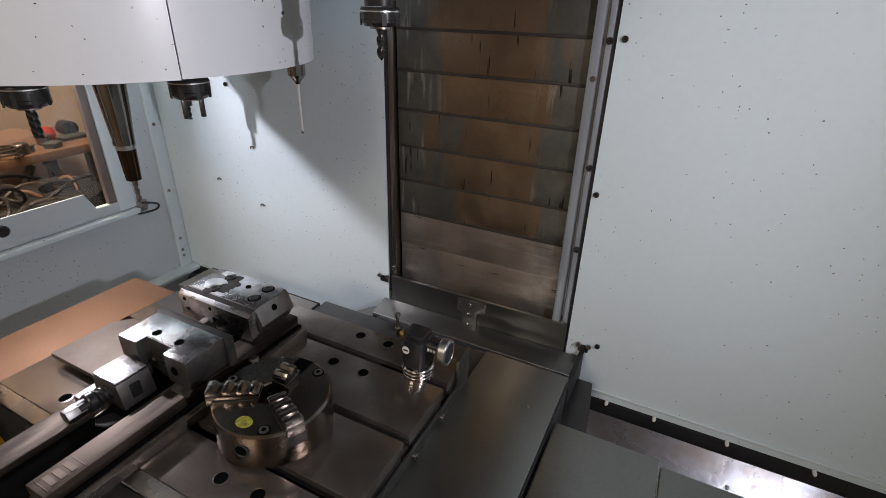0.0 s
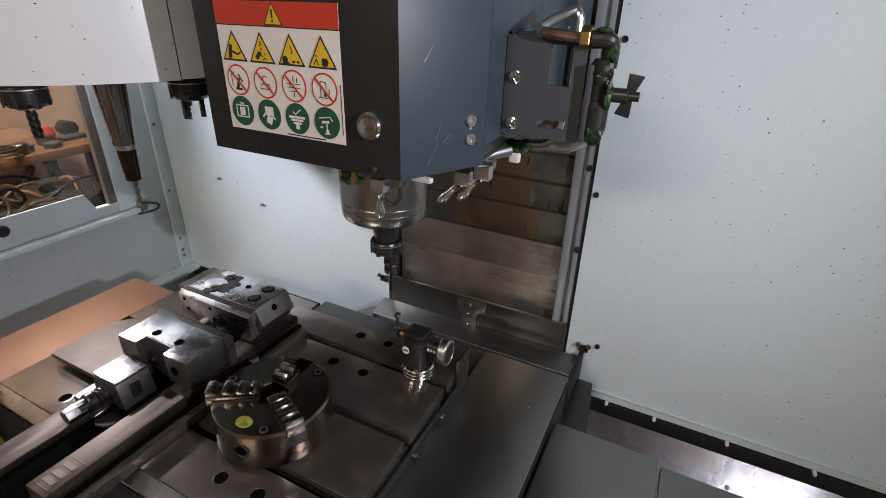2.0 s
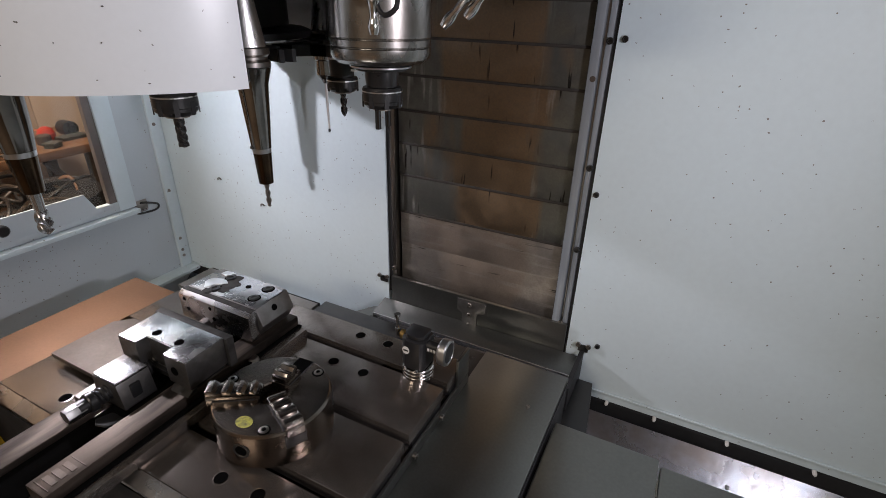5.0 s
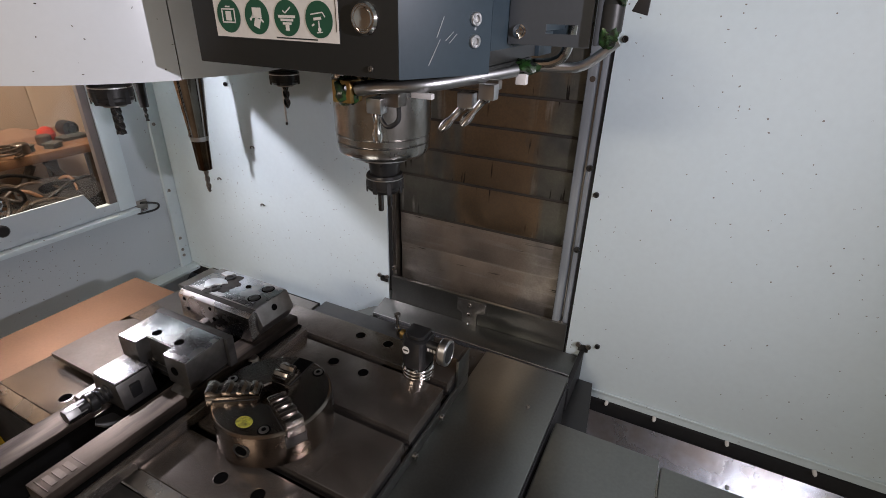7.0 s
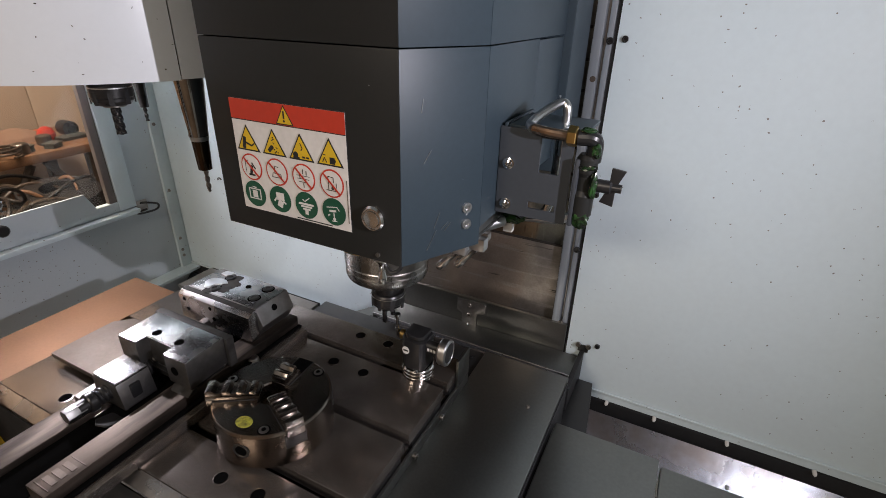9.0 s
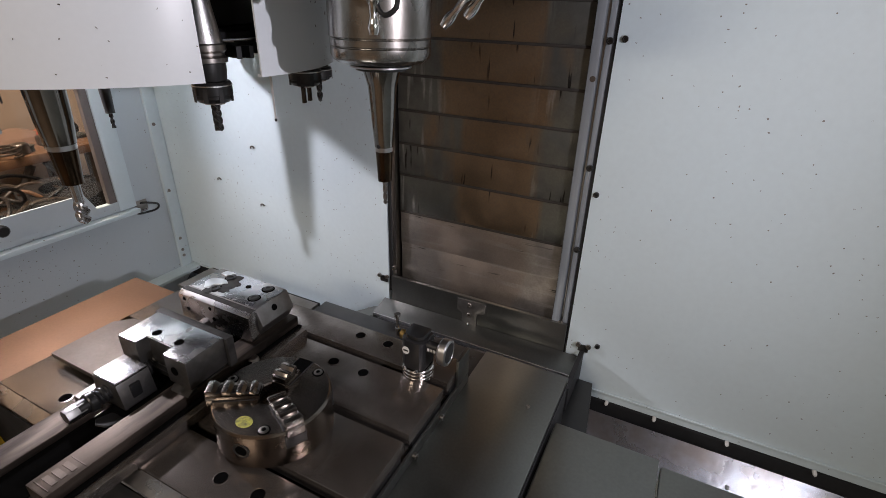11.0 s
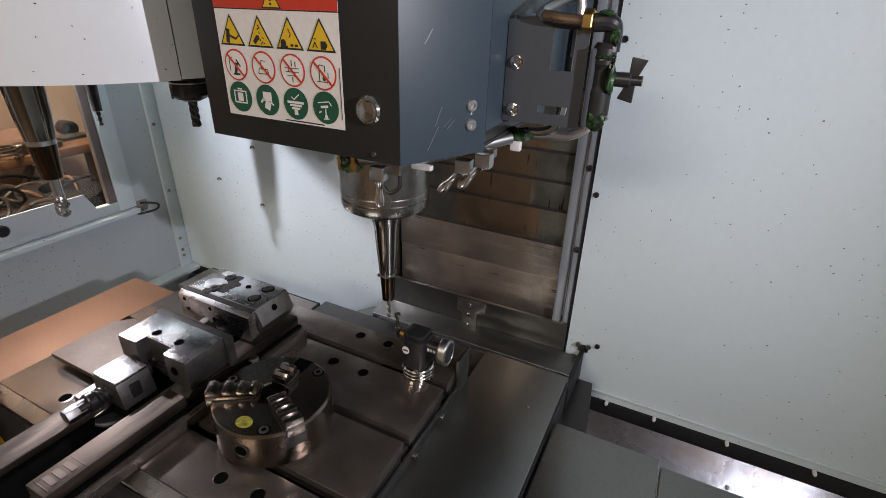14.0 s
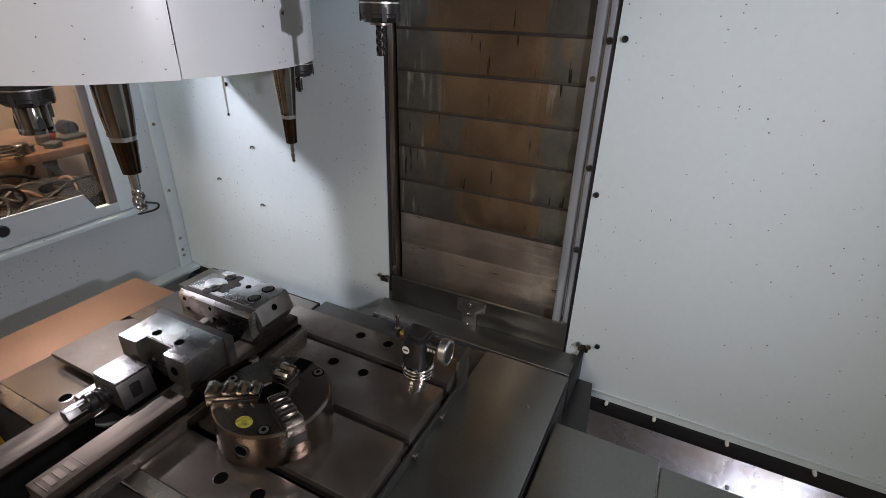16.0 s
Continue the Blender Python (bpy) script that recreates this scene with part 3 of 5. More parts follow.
def column():
    c = tagged(new("column"), "grey machine column with polished guide strips", "machine column", "", "structure")
    part("back_plate", cuboid(-0.70, -0.05, WALL_Y + 0.06, WALL_Y + 0.075, 0.60, 2.25, 0), BLACK_OXIDE, c, smooth=False)
    for x0, x1, mt in ((-0.612, -0.602, RUBBER), (-0.1535, -0.1472, RUBBER)):
        part("gap_seal", cuboid(x0, x1, WALL_Y + 0.004, WALL_Y + 0.055, 0.76, 2.24, 0), mt, c, smooth=False)
    part("guide_strip", cuboid(-0.601, -0.588, WALL_Y + 0.002, WALL_Y + 0.055, 0.78, 2.24, 0.002), STEEL, c)
    part("guide_strip", cuboid(-0.1885, -0.1875, WALL_Y + 0.004, WALL_Y + 0.055, 0.78, 2.24, 0), RUBBER, c, smooth=False)
    broad = part("guide_strip", cuboid(-0.187, -0.1705, WALL_Y - 0.004, WALL_Y + 0.055, 0.78, 2.24, 0.0025), STRIP, c, "broad pale guide strip")
    for z in (1.318, 1.62):
        part("strip_hole", turned([(0.0052, 0), (0.0052, 0.0006), (0, 0.0006)], 18, at(-0.1765, WALL_Y - 0.0042, z, FRONT)), DARK_STUFF, broad)
    part("guide_strip", cuboid(-0.1700, -0.1655, WALL_Y + 0.006, WALL_Y + 0.055, 0.78, 2.24, 0.001), STEEL, c)
    part("guide_strip", cuboid(-0.1650, -0.1545, WALL_Y + 0.002, WALL_Y + 0.055, 0.78, 2.24, 0.002), STRIP, c)
    for z in (0.99, 1.16, 1.38):
        part("screw", cap_screw(bmesh.new(), at(-0.158, WALL_Y + 0.001, z, FRONT), 0.006, 0.006), BLACK_OXIDE, c)
    for z in (0.80, 0.83):
        part("screw", cap_screw(bmesh.new(), at(-0.595, WALL_Y + 0.002, z, FRONT), 0.006, 0.006), STEEL, c)
        part("screw", cap_screw(bmesh.new(), at(-0.168, WALL_Y + 0.002, z - 0.02, FRONT), 0.006, 0.006), STEEL, c)
    part("foot_plate", cuboid(-0.598, -0.152, WALL_Y - 0.010, WALL_Y + 0.0, 0.70, 0.812, 0.002), COVER_STEEL, c, "grey sheet below the slide cover")
    bar = thing("column_apron", at(0, 0, 0), "bent grey sheet steel apron at the column's foot", "apron")
    bm = prism(bmesh.new(), [(0.862, 0.731), (0.9185, 0.744), (0.9185, 0.740), (0.8655, 0.7275), (0.8655, 0.66), (0.862, 0.66)],
               -0.618, -0.118, Matrix(((0, 0, 1, 0), (1, 0, 0, 0), (0, 1, 0, 0), (0, 0, 0, 1))), 0.0006)
    part("sheet", bm, COVER_STEEL, bar)
    part("wiper", cuboid(-0.60, -0.12, 0.852, 0.861, 0.66, 0.727, 0.001), RUBBER, bar)
    part("front_edge", cuboid(-0.617, -0.119, 0.8590, 0.8618, 0.7265, 0.7325, 0.0008), GROUND_STEEL, bar, "bright worn front edge")
    part("bead", tube(bmesh.new(), [(-0.55 + 0.03 * i, 0.849 + 0.002 * (i % 2), 0.722 + 0.002 * (i % 3)) for i in range(15)], 0.0035, 6), DARK_STUFF, bar, "lumpy dark sealing bead")
    part("end_cheek", cuboid(-0.117, -0.107, 0.79, 0.925, 0.64, 0.757, 0.002), RUBBER, bar)
    part("side_tab", prism(bmesh.new(), [(-0.68, 0.84), (-0.619, 0.862), (-0.619, 0.91), (-0.64, 0.90)], 0.716, 0.720), COVER_STEEL, bar)
    tp = thing("latch_plate", at(-0.385, WALL_Y - 0.0105, 0.800), "grey T-shaped steel plate screwed below the slide cover", "bracket")
    part("plate", prism(bmesh.new(), [(-0.026, 0.006), (0.040, 0.008), (0.046, 0.003), (0.046, -0.015), (0.041, -0.020), (0.026, -0.024), (0.025, -0.066), (0.018, -0.072), (-0.006, -0.072), (-0.012, -0.066), (-0.013, -0.030), (-0.026, -0.024)],
                        0.0, 0.004, FRONT @ Matrix.Identity(4), 0.0008), VISE, tp)
    for x, z in ((0.006, -0.004), (0.006, -0.032), (0.006, -0.058)):
        part("screw", cap_screw(bmesh.new(), at(x, -0.004, z, FRONT), 0.0055, 0.004), STEEL, tp)
    for x, z in ((-0.625, 0.80), (-0.112, 0.768)):
        br = thing("corner_bracket", at(x, WALL_Y, z), "black corner bracket with small screws on the rear wall", "bracket", "corner brackets")
        part("plate", cuboid(-0.010, 0.012, -0.005, -0.001, -0.014, 0.002, 0.001), BLACK_OXIDE, br)
        for dx in (-0.01, 0.012):
            part("screw", cap_screw(bmesh.new(), at(dx, -0.006, 0.004, FRONT), 0.0055, 0.005), STEEL, br)


SLAT_BASE, SLATS = 0.981, 13


def slat_pitch(h):
    return 0.08 - (0.39 - h) / 15


def way_cover():
    c = thing("column_slide_cover", at(0, 0, 0), "steel telescopic cover of overlapping plates on the column, browner in the middle", "slide cover")
    low = bmesh.new()
    box(low, -0.584, -0.189, 0.950, 0.953, 0.792, 0.905, 0.0008)
    part("lower_plate", low, SLAT_LOW, c, "paler scratched lowest plate")
    box_up = bmesh.new()
    box(box_up, -0.584, -0.189, 0.944, 0.948, 0.900, 1.030, 0.0008)
    part("lower_plate", box_up, SLAT_LOW, c, "paler scratched plate", at=at(0, 0.004, 0))
    slats = []
    for i in range(SLATS):
        y = 0.9455 + 0.0012 - 0.0011 * i
        bm = cuboid(-0.584, -0.189, y - 0.0009, y, 0.0, 0.118, 0.0004)
        slat = part("slat", bm, SLAT, c, at=at(0, 0, SLAT_BASE + i * 0.08))
        # dark strip paints the seam's shadow along the plate's lower edge
        part("wiper_lip", cuboid(-0.583, -0.190, y - 0.0030, y - 0.0009, -0.0015, 0.0040, 0.0008), SEAM_DARK, slat, "dark lip standing for the shadow line under the plate")
        slats.append(slat)
    return slats
# ---- spindle head ----


def polygon(bm, points, y, depth=0.0006):
    """A thin flat piece facing -y, from (x, z) pairs."""
    return prism(bm, points, 0, depth, at(0, y, 0, FRONT))


def ring_points(cx, cz, r, n=28):
    return [(cx + r * math.cos(2 * math.pi * i / n), cz + r * math.sin(2 * math.pi * i / n)) for i in range(n)]


def stroke(bm, x0, z0, x1, z1, w, y):
    d = Vector((x1 - x0, z1 - z0)).normalized() * w / 2
    return polygon(bm, [(x0 - d.y, z0 + d.x), (x0 + d.y, z0 - d.x), (x1 + d.y, z1 - d.x), (x1 - d.y, z1 + d.x)], y, 0.0002)


def symbol(cx, cz, s, y, strokes, discs):
    """Strokes (x0, z0, x1, z1, width) and discs (x, z, radius), in units of s about a centre."""
    bm = bmesh.new()
    for x0, z0, x1, z1, w in strokes:
        stroke(bm, cx + x0 * s, cz + z0 * s, cx + x1 * s, cz + z1 * s, w * s, y)
    for i, (x, z, r) in enumerate(discs):
        polygon(bm, ring_points(cx + x * s, cz + z * s, r * s, 16), y - 0.00003 * (i + 1), 0.0002)
    return bm


def sticker(parent):
    x0, x1, z0, z1, y = -0.096, 0.066, 0.133, 0.265, -0.1692
    sheet = part("warning_sticker", cuboid(x0, x1, y - 0.0008, y, z0, z1, 0), STICK_WHITE, parent, "white warning sticker with a red header", smooth=False)
    part("sticker_edge", cuboid(x0 - 0.0010, x1 + 0.0010, y - 0.0005, y + 0.0001, z0 - 0.0010, z1 + 0.0010, 0), STICK_BLACK, sheet, smooth=False)
    part("red_header", cuboid(x0, x1, y - 0.0011, y - 0.0009, z1 - 0.0225, z1, 0), STICK_RED, sheet, smooth=False)
    part("header_line", cuboid(x0, x1, y - 0.0011, y - 0.0009, z1 - 0.0235, z1 - 0.0226, 0), STICK_BLACK, sheet, smooth=False)

    def triangle(cx, cz, s, strokes, discs=()):
        part("warning_triangle", polygon(bmesh.new(), [(cx - s, cz - s * 0.85), (cx + s, cz - s * 0.85), (cx, cz + s * 0.85)], y - 0.0012, 0.0002), STICK_BLACK, sheet, smooth=False)
        k = s * 0.84
        part("triangle_field", polygon(bmesh.new(), [(cx - k, cz - s * 0.75), (cx + k, cz - s * 0.75), (cx, cz + s * 0.68)], y - 0.0015, 0.0002), STICK_YELLOW, sheet, smooth=False)
        part("pictogram", symbol(cx, cz, s, y - 0.0018, strokes, discs), STICK_BLACK, sheet, smooth=False)

    triangle((x0 + x1) / 2, z1 - 0.0113, 0.0125, [(0, 0.35, 0, -0.32, 0.16)], [(0, -0.52, 0.1)])
    xs = [x0 + 0.021 + 0.0395 * i for i in range(4)]
    warnings = (([(-0.34, -0.72, -0.22, 0.06, 0.26), (-0.20, -0.30, 0.34, -0.48, 0.12), (0.34, -0.48, 0.58, -0.30, 0.08)], []),
                ([(-0.42, -0.62, -0.10, -0.28, 0.24), (-0.10, 0.10, 0.12, 0.22, 0.06), (-0.02, -0.02, 0.10, -0.12, 0.05), (0.2, -0.3, 0.34, -0.38, 0.05)],
                 [(-0.12, -0.34, 0.14), (0.08, -0.46, 0.05), (0.22, -0.58, 0.05), (0.36, -0.62, 0.04), (0.12, -0.66, 0.04), (0.02, 0.3, 0.05)]),
                ([(-0.62, -0.70, -0.12, -0.70, 0.10), (0.00, 0.24, 0.16, -0.06, 0.05), (0.16, -0.06, 0.04, -0.22, 0.05), (0.10, -0.62, 0.30, -0.62, 0.12), (0.42, -0.62, 0.62, -0.62, 0.12)], [(-0.42, -0.52, 0.20)]),
                ([(0.20, -0.72, 0.20, -0.30, 0.36), (-0.54, -0.66, -0.38, -0.36, 0.05), (-0.38, -0.36, -0.22, -0.66, 0.05), (-0.46, -0.20, -0.28, -0.20, 0.05)], [(0.30, -0.5, 0.16)]))
    for x, (strokes, discs) in zip(xs, warnings):
        triangle(x, z1 - 0.0435, 0.0178, strokes, discs)
    banned = (([(-0.10, -0.62, 0.10, 0.16, 0.26), (0.10, 0.40, 0.46, -0.10, 0.12), (-0.34, -0.66, 0.34, -0.66, 0.14), (-0.62, -0.46, -0.62, 0.40, 0.05), (-0.62, 0.40, -0.30, 0.55, 0.05)], []),
              ([(-0.50, -0.44, 0.50, -0.44, 0.06), (-0.50, -0.44, -0.40, -0.10, 0.05), (-0.40, -0.10, 0.42, -0.10, 0.06), (-0.20, -0.10, -0.14, 0.50, 0.06), (-0.14, 0.50, 0.24, 0.44, 0.06), (0.5, -0.44, 0.42, -0.1, 0.05)], []),
              ([(-0.66, 0.16, 0.66, 0.16, 0.05), (-0.60, -0.10, 0.60, -0.10, 0.05), (-0.46, -0.36, 0.46, -0.36, 0.05), (0.0, 0.70, 0.0, 0.30, 0.08), (0.0, -0.80, 0.0, -0.45, 0.08), (0.34, 0.62, 0.34, 0.26, 0.08), (-0.34, -0.10, -0.34, 0.16, 0.06)], []),
              ([(-0.52, -0.56, 0.40, -0.56, 0.06), (-0.30, -0.56, -0.30, 0.56, 0.06), (-0.30, 0.56, 0.20, 0.50, 0.06), (0.20, 0.50, 0.20, 0.10, 0.06), (0.46, -0.30, 0.46, 0.10, 0.05)], [(0.10, -0.36, 0.14), (0.10, -0.18, 0.08)]))
    ordered = (([(-0.60, -0.40, 0.60, -0.40, 0.09), (-0.60, 0.40, 0.60, 0.40, 0.09), (-0.56, -0.40, -0.56, 0.40, 0.09), (0.56, -0.40, 0.56, 0.40, 0.09), (0.0, -0.30, 0.0, 0.28, 0.50), (-0.2, 0.55, 0.2, 0.55, 0.09)], []),
               ([(-0.10, -0.62, 0.10, -0.10, 0.50), (-0.30, 0.10, -0.60, -0.20, 0.14), (0.3, -0.1, 0.55, -0.3, 0.12), (-0.35, 0.24, 0.42, 0.24, 0.62)], []),
               ([(-0.70, 0.10, 0.70, 0.10, 0.16), (-0.52, -0.10, 0.52, -0.10, 0.14), (-0.36, -0.30, 0.36, -0.30, 0.14), (0.0, -0.38, 0.0, -0.72, 0.30), (-0.30, 0.44, -0.10, 0.30, 0.08), (-0.10, 0.30, 0.36, 0.64, 0.08)], []),
               ([(-0.62, 0.28, 0.30, 0.42, 0.07), (0.30, 0.42, 0.50, 0.16, 0.07), (-0.40, 0.02, 0.20, 0.10, 0.16), (0.0, -0.05, 0.0, -0.46, 0.08), (-0.20, -0.74, 0.24, -0.70, 0.07), (-0.56, -0.36, -0.36, -0.26, 0.10)], [(0.02, -0.56, 0.13)]))
    for i, x in enumerate(xs):
        z = z1 - 0.0785
        part("prohibition_ring", polygon(bmesh.new(), ring_points(x, z, 0.0163), y - 0.0012, 0.0002), STICK_RED, sheet, smooth=False)
        part("ring_field", polygon(bmesh.new(), ring_points(x, z, 0.0145), y - 0.0015, 0.0002), STICK_WHITE, sheet, smooth=False)
        part("pictogram", symbol(x, z, 0.0142, y - 0.0018, *banned[i]), STICK_BLACK if i == 0 else DARK_STUFF, sheet, smooth=False)
        part("prohibition_bar", stroke(bmesh.new(), x - 0.0104, z + 0.0104, x + 0.0104, z - 0.0104, 0.0022, y - 0.0022), STICK_RED, sheet, smooth=False)
        z = z1 - 0.1118
        part("mandatory_disc", polygon(bmesh.new(), ring_points(x, z, 0.0163), y - 0.0012, 0.0002), STICK_GREEN, sheet, smooth=False)
        part("pictogram", symbol(x, z, 0.0155, y - 0.0015, *ordered[i]), STICK_WHITE, sheet, smooth=False)
    part("small_print", cuboid(-0.012, 0.040, y - 0.0012, y - 0.0009, z0 + 0.0016, z0 + 0.0028, 0), STICK_BLACK, sheet, smooth=False)
    part("small_print", cuboid(x1 - 0.0028, x1 - 0.0021, y - 0.0012, y - 0.0009, z0 + 0.01, z0 + 0.06, 0), DARK_STUFF, sheet, smooth=False)


def spindle_head():
    h = thing("spindle_head", at(SX, SY, NOSE), "dark grey milling spindle head with a warning sticker", "spindle head")
    fy, fx, cx, cy, by = -0.169, 0.130, 0.180, -0.072, 0.225

    def hood(z0, z1, rear):
        """Front sheet, two bevelled corners and the sides, from plain flat plates."""
        t = 0.003
        part("front_sheet", cuboid(-fx, fx, fy, fy + t, z0, z1, 0.0008), HEAD_DARK, h, "near-black front sheet")
        for s in (1, -1):
            part("corner_sheet", prism(bmesh.new(), [(s * (fx + 0.0004), fy + 0.0002), (s * cx, cy), (s * (cx - t), cy + t), (s * (fx - t), fy + t + 0.001)], z0, z1, None, 0.0006), HEAD_GREY, h,
                 "blue-grey bevelled sheet")
            part("side_sheet", cuboid(min(s * cx, s * (cx - t)), max(s * cx, s * (cx - t)), cy + 0.0012, rear, z0 + (0.022 if z0 < 0.2 else 0), z1, 0.0008), HEAD_GREY, h)
        part("inner_casting", cuboid(-cx + 0.006, cx - 0.006, cy + 0.006, rear, z0 + 0.006, z1 - 0.002, 0), BLACK_OXIDE, h, smooth=False)

    hood(0.105, 0.3278, 0.10)
    hood(0.329, 0.80, by)
    for s in (1, -1):
        part("rear_side_sheet", cuboid(min(s * 0.179, s * 0.176), max(s * 0.179, s * 0.176), 0.1005, by, 0.140, 0.326, 0.0008), HEAD_GREY, h)
    part("rear_casting", cuboid(-0.19, 0.193, by + 0.001, 0.335, 0.115, 0.85, 0.004), HEAD_GREY, h)
    part("bottom_sheet", prism(bmesh.new(), [(-fx + 0.004, fy + 0.004), (fx - 0.004, fy + 0.004), (cx - 0.006, cy), (cx - 0.006, 0.09), (-cx + 0.006, 0.09), (-cx + 0.006, cy)], 0.106, 0.110), HEAD_DARK, h)
    part("lower_lug", prism(bmesh.new(), [(0.135, 0.105), (0.178, 0.105), (0.178, 0.165), (0.165, 0.165)], 0.110, 0.139, None, 0.001), HEAD_GREY, h)
    sticker(h)
    b = part("push_button", turned([(0.0145, 0), (0.0145, 0.002), (0.0125, 0.0045), (0.0115, 0.0045), (0.0108, 0.003), (0.0098, 0.003), (0.009, 0.0048), (0, 0.0052)], 32,
                                   at(0.0955, fy, 0.156, FRONT)), CHROME, h, "chrome push button")
    turn = Matrix.Rotation(math.atan2(cx - fx, -(fy - cy)) * 0 + math.atan2(cy - fy, cx - fx), 4, "Z")
    for z in (0.137, 0.157):
        m = at(fx + 0.80 * (cx - fx), fy + 0.80 * (cy - fy), z, turn @ FRONT)
        part("screw", cap_screw(bmesh.new(), m, 0.0065, 0.0035), GROUND_STEEL, h)
    for u, z, l, tilt in ((0.30, 0.224, 0.016, 55), (0.52, 0.142, 0.012, 40), (0.56, 0.140, 0.012, 42), (0.24, 0.276, 0.014, 80), (0.42, 0.150, 0.020, 66), (0.36, 0.128, 0.026, 60)):
        m = at(fx + u * (cx - fx), fy + u * (cy - fy), z, turn @ FRONT @ Matrix.Rotation(radians(tilt), 4, "Z"))
        part("scratch", prism(bmesh.new(), [(-l / 2, -0.0004), (l / 2, -0.0002), (l / 2, 0.0003), (-l / 2, 0.0004)], 0.0007, 0.0009, m), ALU, h, "thin bare scratch", smooth=False)
    part("screw", cap_screw(bmesh.new(), at(0.10, fy, 0.113, FRONT), 0.0028, 0.002), STEEL, h)
    # nose
    nose = part("spindle_nose", turned([(0.030, -0.023), (0.036, -0.022), (0.056, -0.019), (0.0625, -0.014), (0.0645, -0.009), (0.0645, -0.001), (0.0632, 0.0005), (0.0645, 0.002), (0.0645, 0.009), (0.0635, 0.0105), (0.0655, 0.012), (0.0655, 0.106)], 56),
                NOSE_STEEL, h, "worn grey steel spindle nose")
    part("nose_ring", turned([(0.026, -0.030), (0.0335, -0.029), (0.0345, -0.0235)], 40), BLACK_OXIDE, nose)
    part("drive_ring", turned([(0.040, -0.0255), (0.041, -0.025), (0.041, -0.0232)], 40), ALU, nose)
    # coolant ring and nozzles
    pipe = part("coolant_pipe", tube(bmesh.new(), [(0.030, -0.096, 0.080), (0.06, -0.094, 0.085), (0.105, -0.072, 0.088), (0.138, -0.028, 0.093), (0.176, 0.024, 0.100)], 0.0082, 16), ALU, h, "bright bent coolant pipe")
    part("pipe_end", tube(bmesh.new(), [(0.185, 0.038, 0.104), (0.215, 0.045, 0.104), (0.250, 0.050, 0.108), (0.285, 0.052, 0.136)], 0.006, 12), ALU, pipe)
    part("pipe_riser", tube(bmesh.new(), [(0.190, 0.040, 0.107), (0.215, 0.040, 0.110), (0.230, 0.038, 0.122), (0.236, 0.036, 0.16), (0.238, 0.034, 0.23)], 0.006, 12), CHROME, pipe)

    def lump(x, y, z, s, seed):
        bm = bmesh.new()
        bmesh.ops.create_icosphere(bm, subdivisions=3, radius=1)
        for v in bm.verts:
            k = 1 + 0.35 * noise.noise(v.co * 1.8 + Vector((seed, 0, 0))) + 0.22 * noise.noise(v.co * 5 + Vector((0, seed, 0)))
            v.co = Vector((x + v.co.x * s[0] * k, y + v.co.y * s[1] * k, z + v.co.z * s[2] * k))
        return bm

    part("fitting", cuboid(0.002, 0.028, -0.108, -0.084, 0.064, 0.090, 0.003), BRASS, pipe, "yellow-green smeared pipe fitting")
    part("sealant", lump(0.014, -0.096, 0.077, (0.0155, 0.0155, 0.0155), 3), GREEN, pipe, "dark green sealant")
    part("sealant", lump(0.184, 0.034, 0.103, (0.018, 0.012, 0.009), 8), GREEN, pipe, "dark green sealant")

    def nozzle(x, y, z, dx, dy, dz, l):
        d = Vector((dx, dy, dz)).normalized()
        m = at(x, y, z) @ d.to_track_quat("Z", "Y").to_matrix().to_4x4()
        nz = part("nozzle_block", cuboid(x - 0.010, x + 0.010, y - 0.008, y + 0.008, z - 0.006, z + 0.012, 0.002), ALU, h, "grey coolant nozzle block")
        part("nozzle", turned([(0.0065, 0), (0.0075, 0.006), (0.005, 0.012), (0.0042, l * 0.55), (0.006, l * 0.7), (0.0068, l * 0.82), (0.005, l), (0, l)], 16, m), CHROME, nz)

    nozzle(0.046, -0.082, 0.058, 0, -0.02, -1, 0.040)
    nozzle(0.133, -0.019, 0.064, -0.55, 0.0, -0.6, 0.050)
    nozzle(0.160, -0.019, 0.076, -0.5, 0.0, -0.6, 0.050)
    part("hose_clip", tube(bmesh.new(), [(0.055, -0.078, 0.064), (0.050, -0.081, 0.048), (0.061, -0.083, 0.038), (0.073, -0.079, 0.046), (0.071, -0.074, 0.062)], 0.0028, 10), BLACK, h, "black clip")
    part("ring_tab", cuboid(0.050, 0.074, -0.080, -0.060, 0.060, 0.076, 0.002), STEEL, h)
    part("ring_tab", cuboid(0.092, 0.118, -0.082, -0.074, 0.074, 0.080, 0.001), STICK_WHITE, h, "white tab")
    part("ring_tab", cuboid(0.176, 0.189, 0.026, 0.036, 0.083, 0.096, 0.001), STICK_WHITE, h, "white tab")
    part("manifold_bar", cuboid(0.080, 0.170, -0.014, 0.0, 0.080, 0.092, 0.003), STEEL, h)
    # valve bracket on the side
    y = -0.022
    plate = bmesh.new()
    xs, zs = (0.181, 0.222, 0.231, 0.255, 0.2685), (0.132, 0.144, 0.153, 0.190, 0.231, 0.239)
    net = [[plate.verts.new((x, y, z)) for z in zs] for x in xs]
    for i in range(4):
        for k in range(5):
            if (i, k) not in ((1, 1), (2, 1), (2, 3)):
                plate.faces.new((net[i][k], net[i + 1][k], net[i + 1][k + 1], net[i][k + 1]))
    front = bmesh.ops.extrude_face_region(plate, geom=plate.faces[:] + plate.edges[:] + plate.verts[:])["geom"]
    bmesh.ops.translate(plate, vec=(0, -0.003, 0), verts=[v for v in front if isinstance(v, bmesh.types.BMVert)])
    br = part("valve_bracket", plate, BRACKET, h, "dark grey folded steel bracket with two slots", smooth=False)
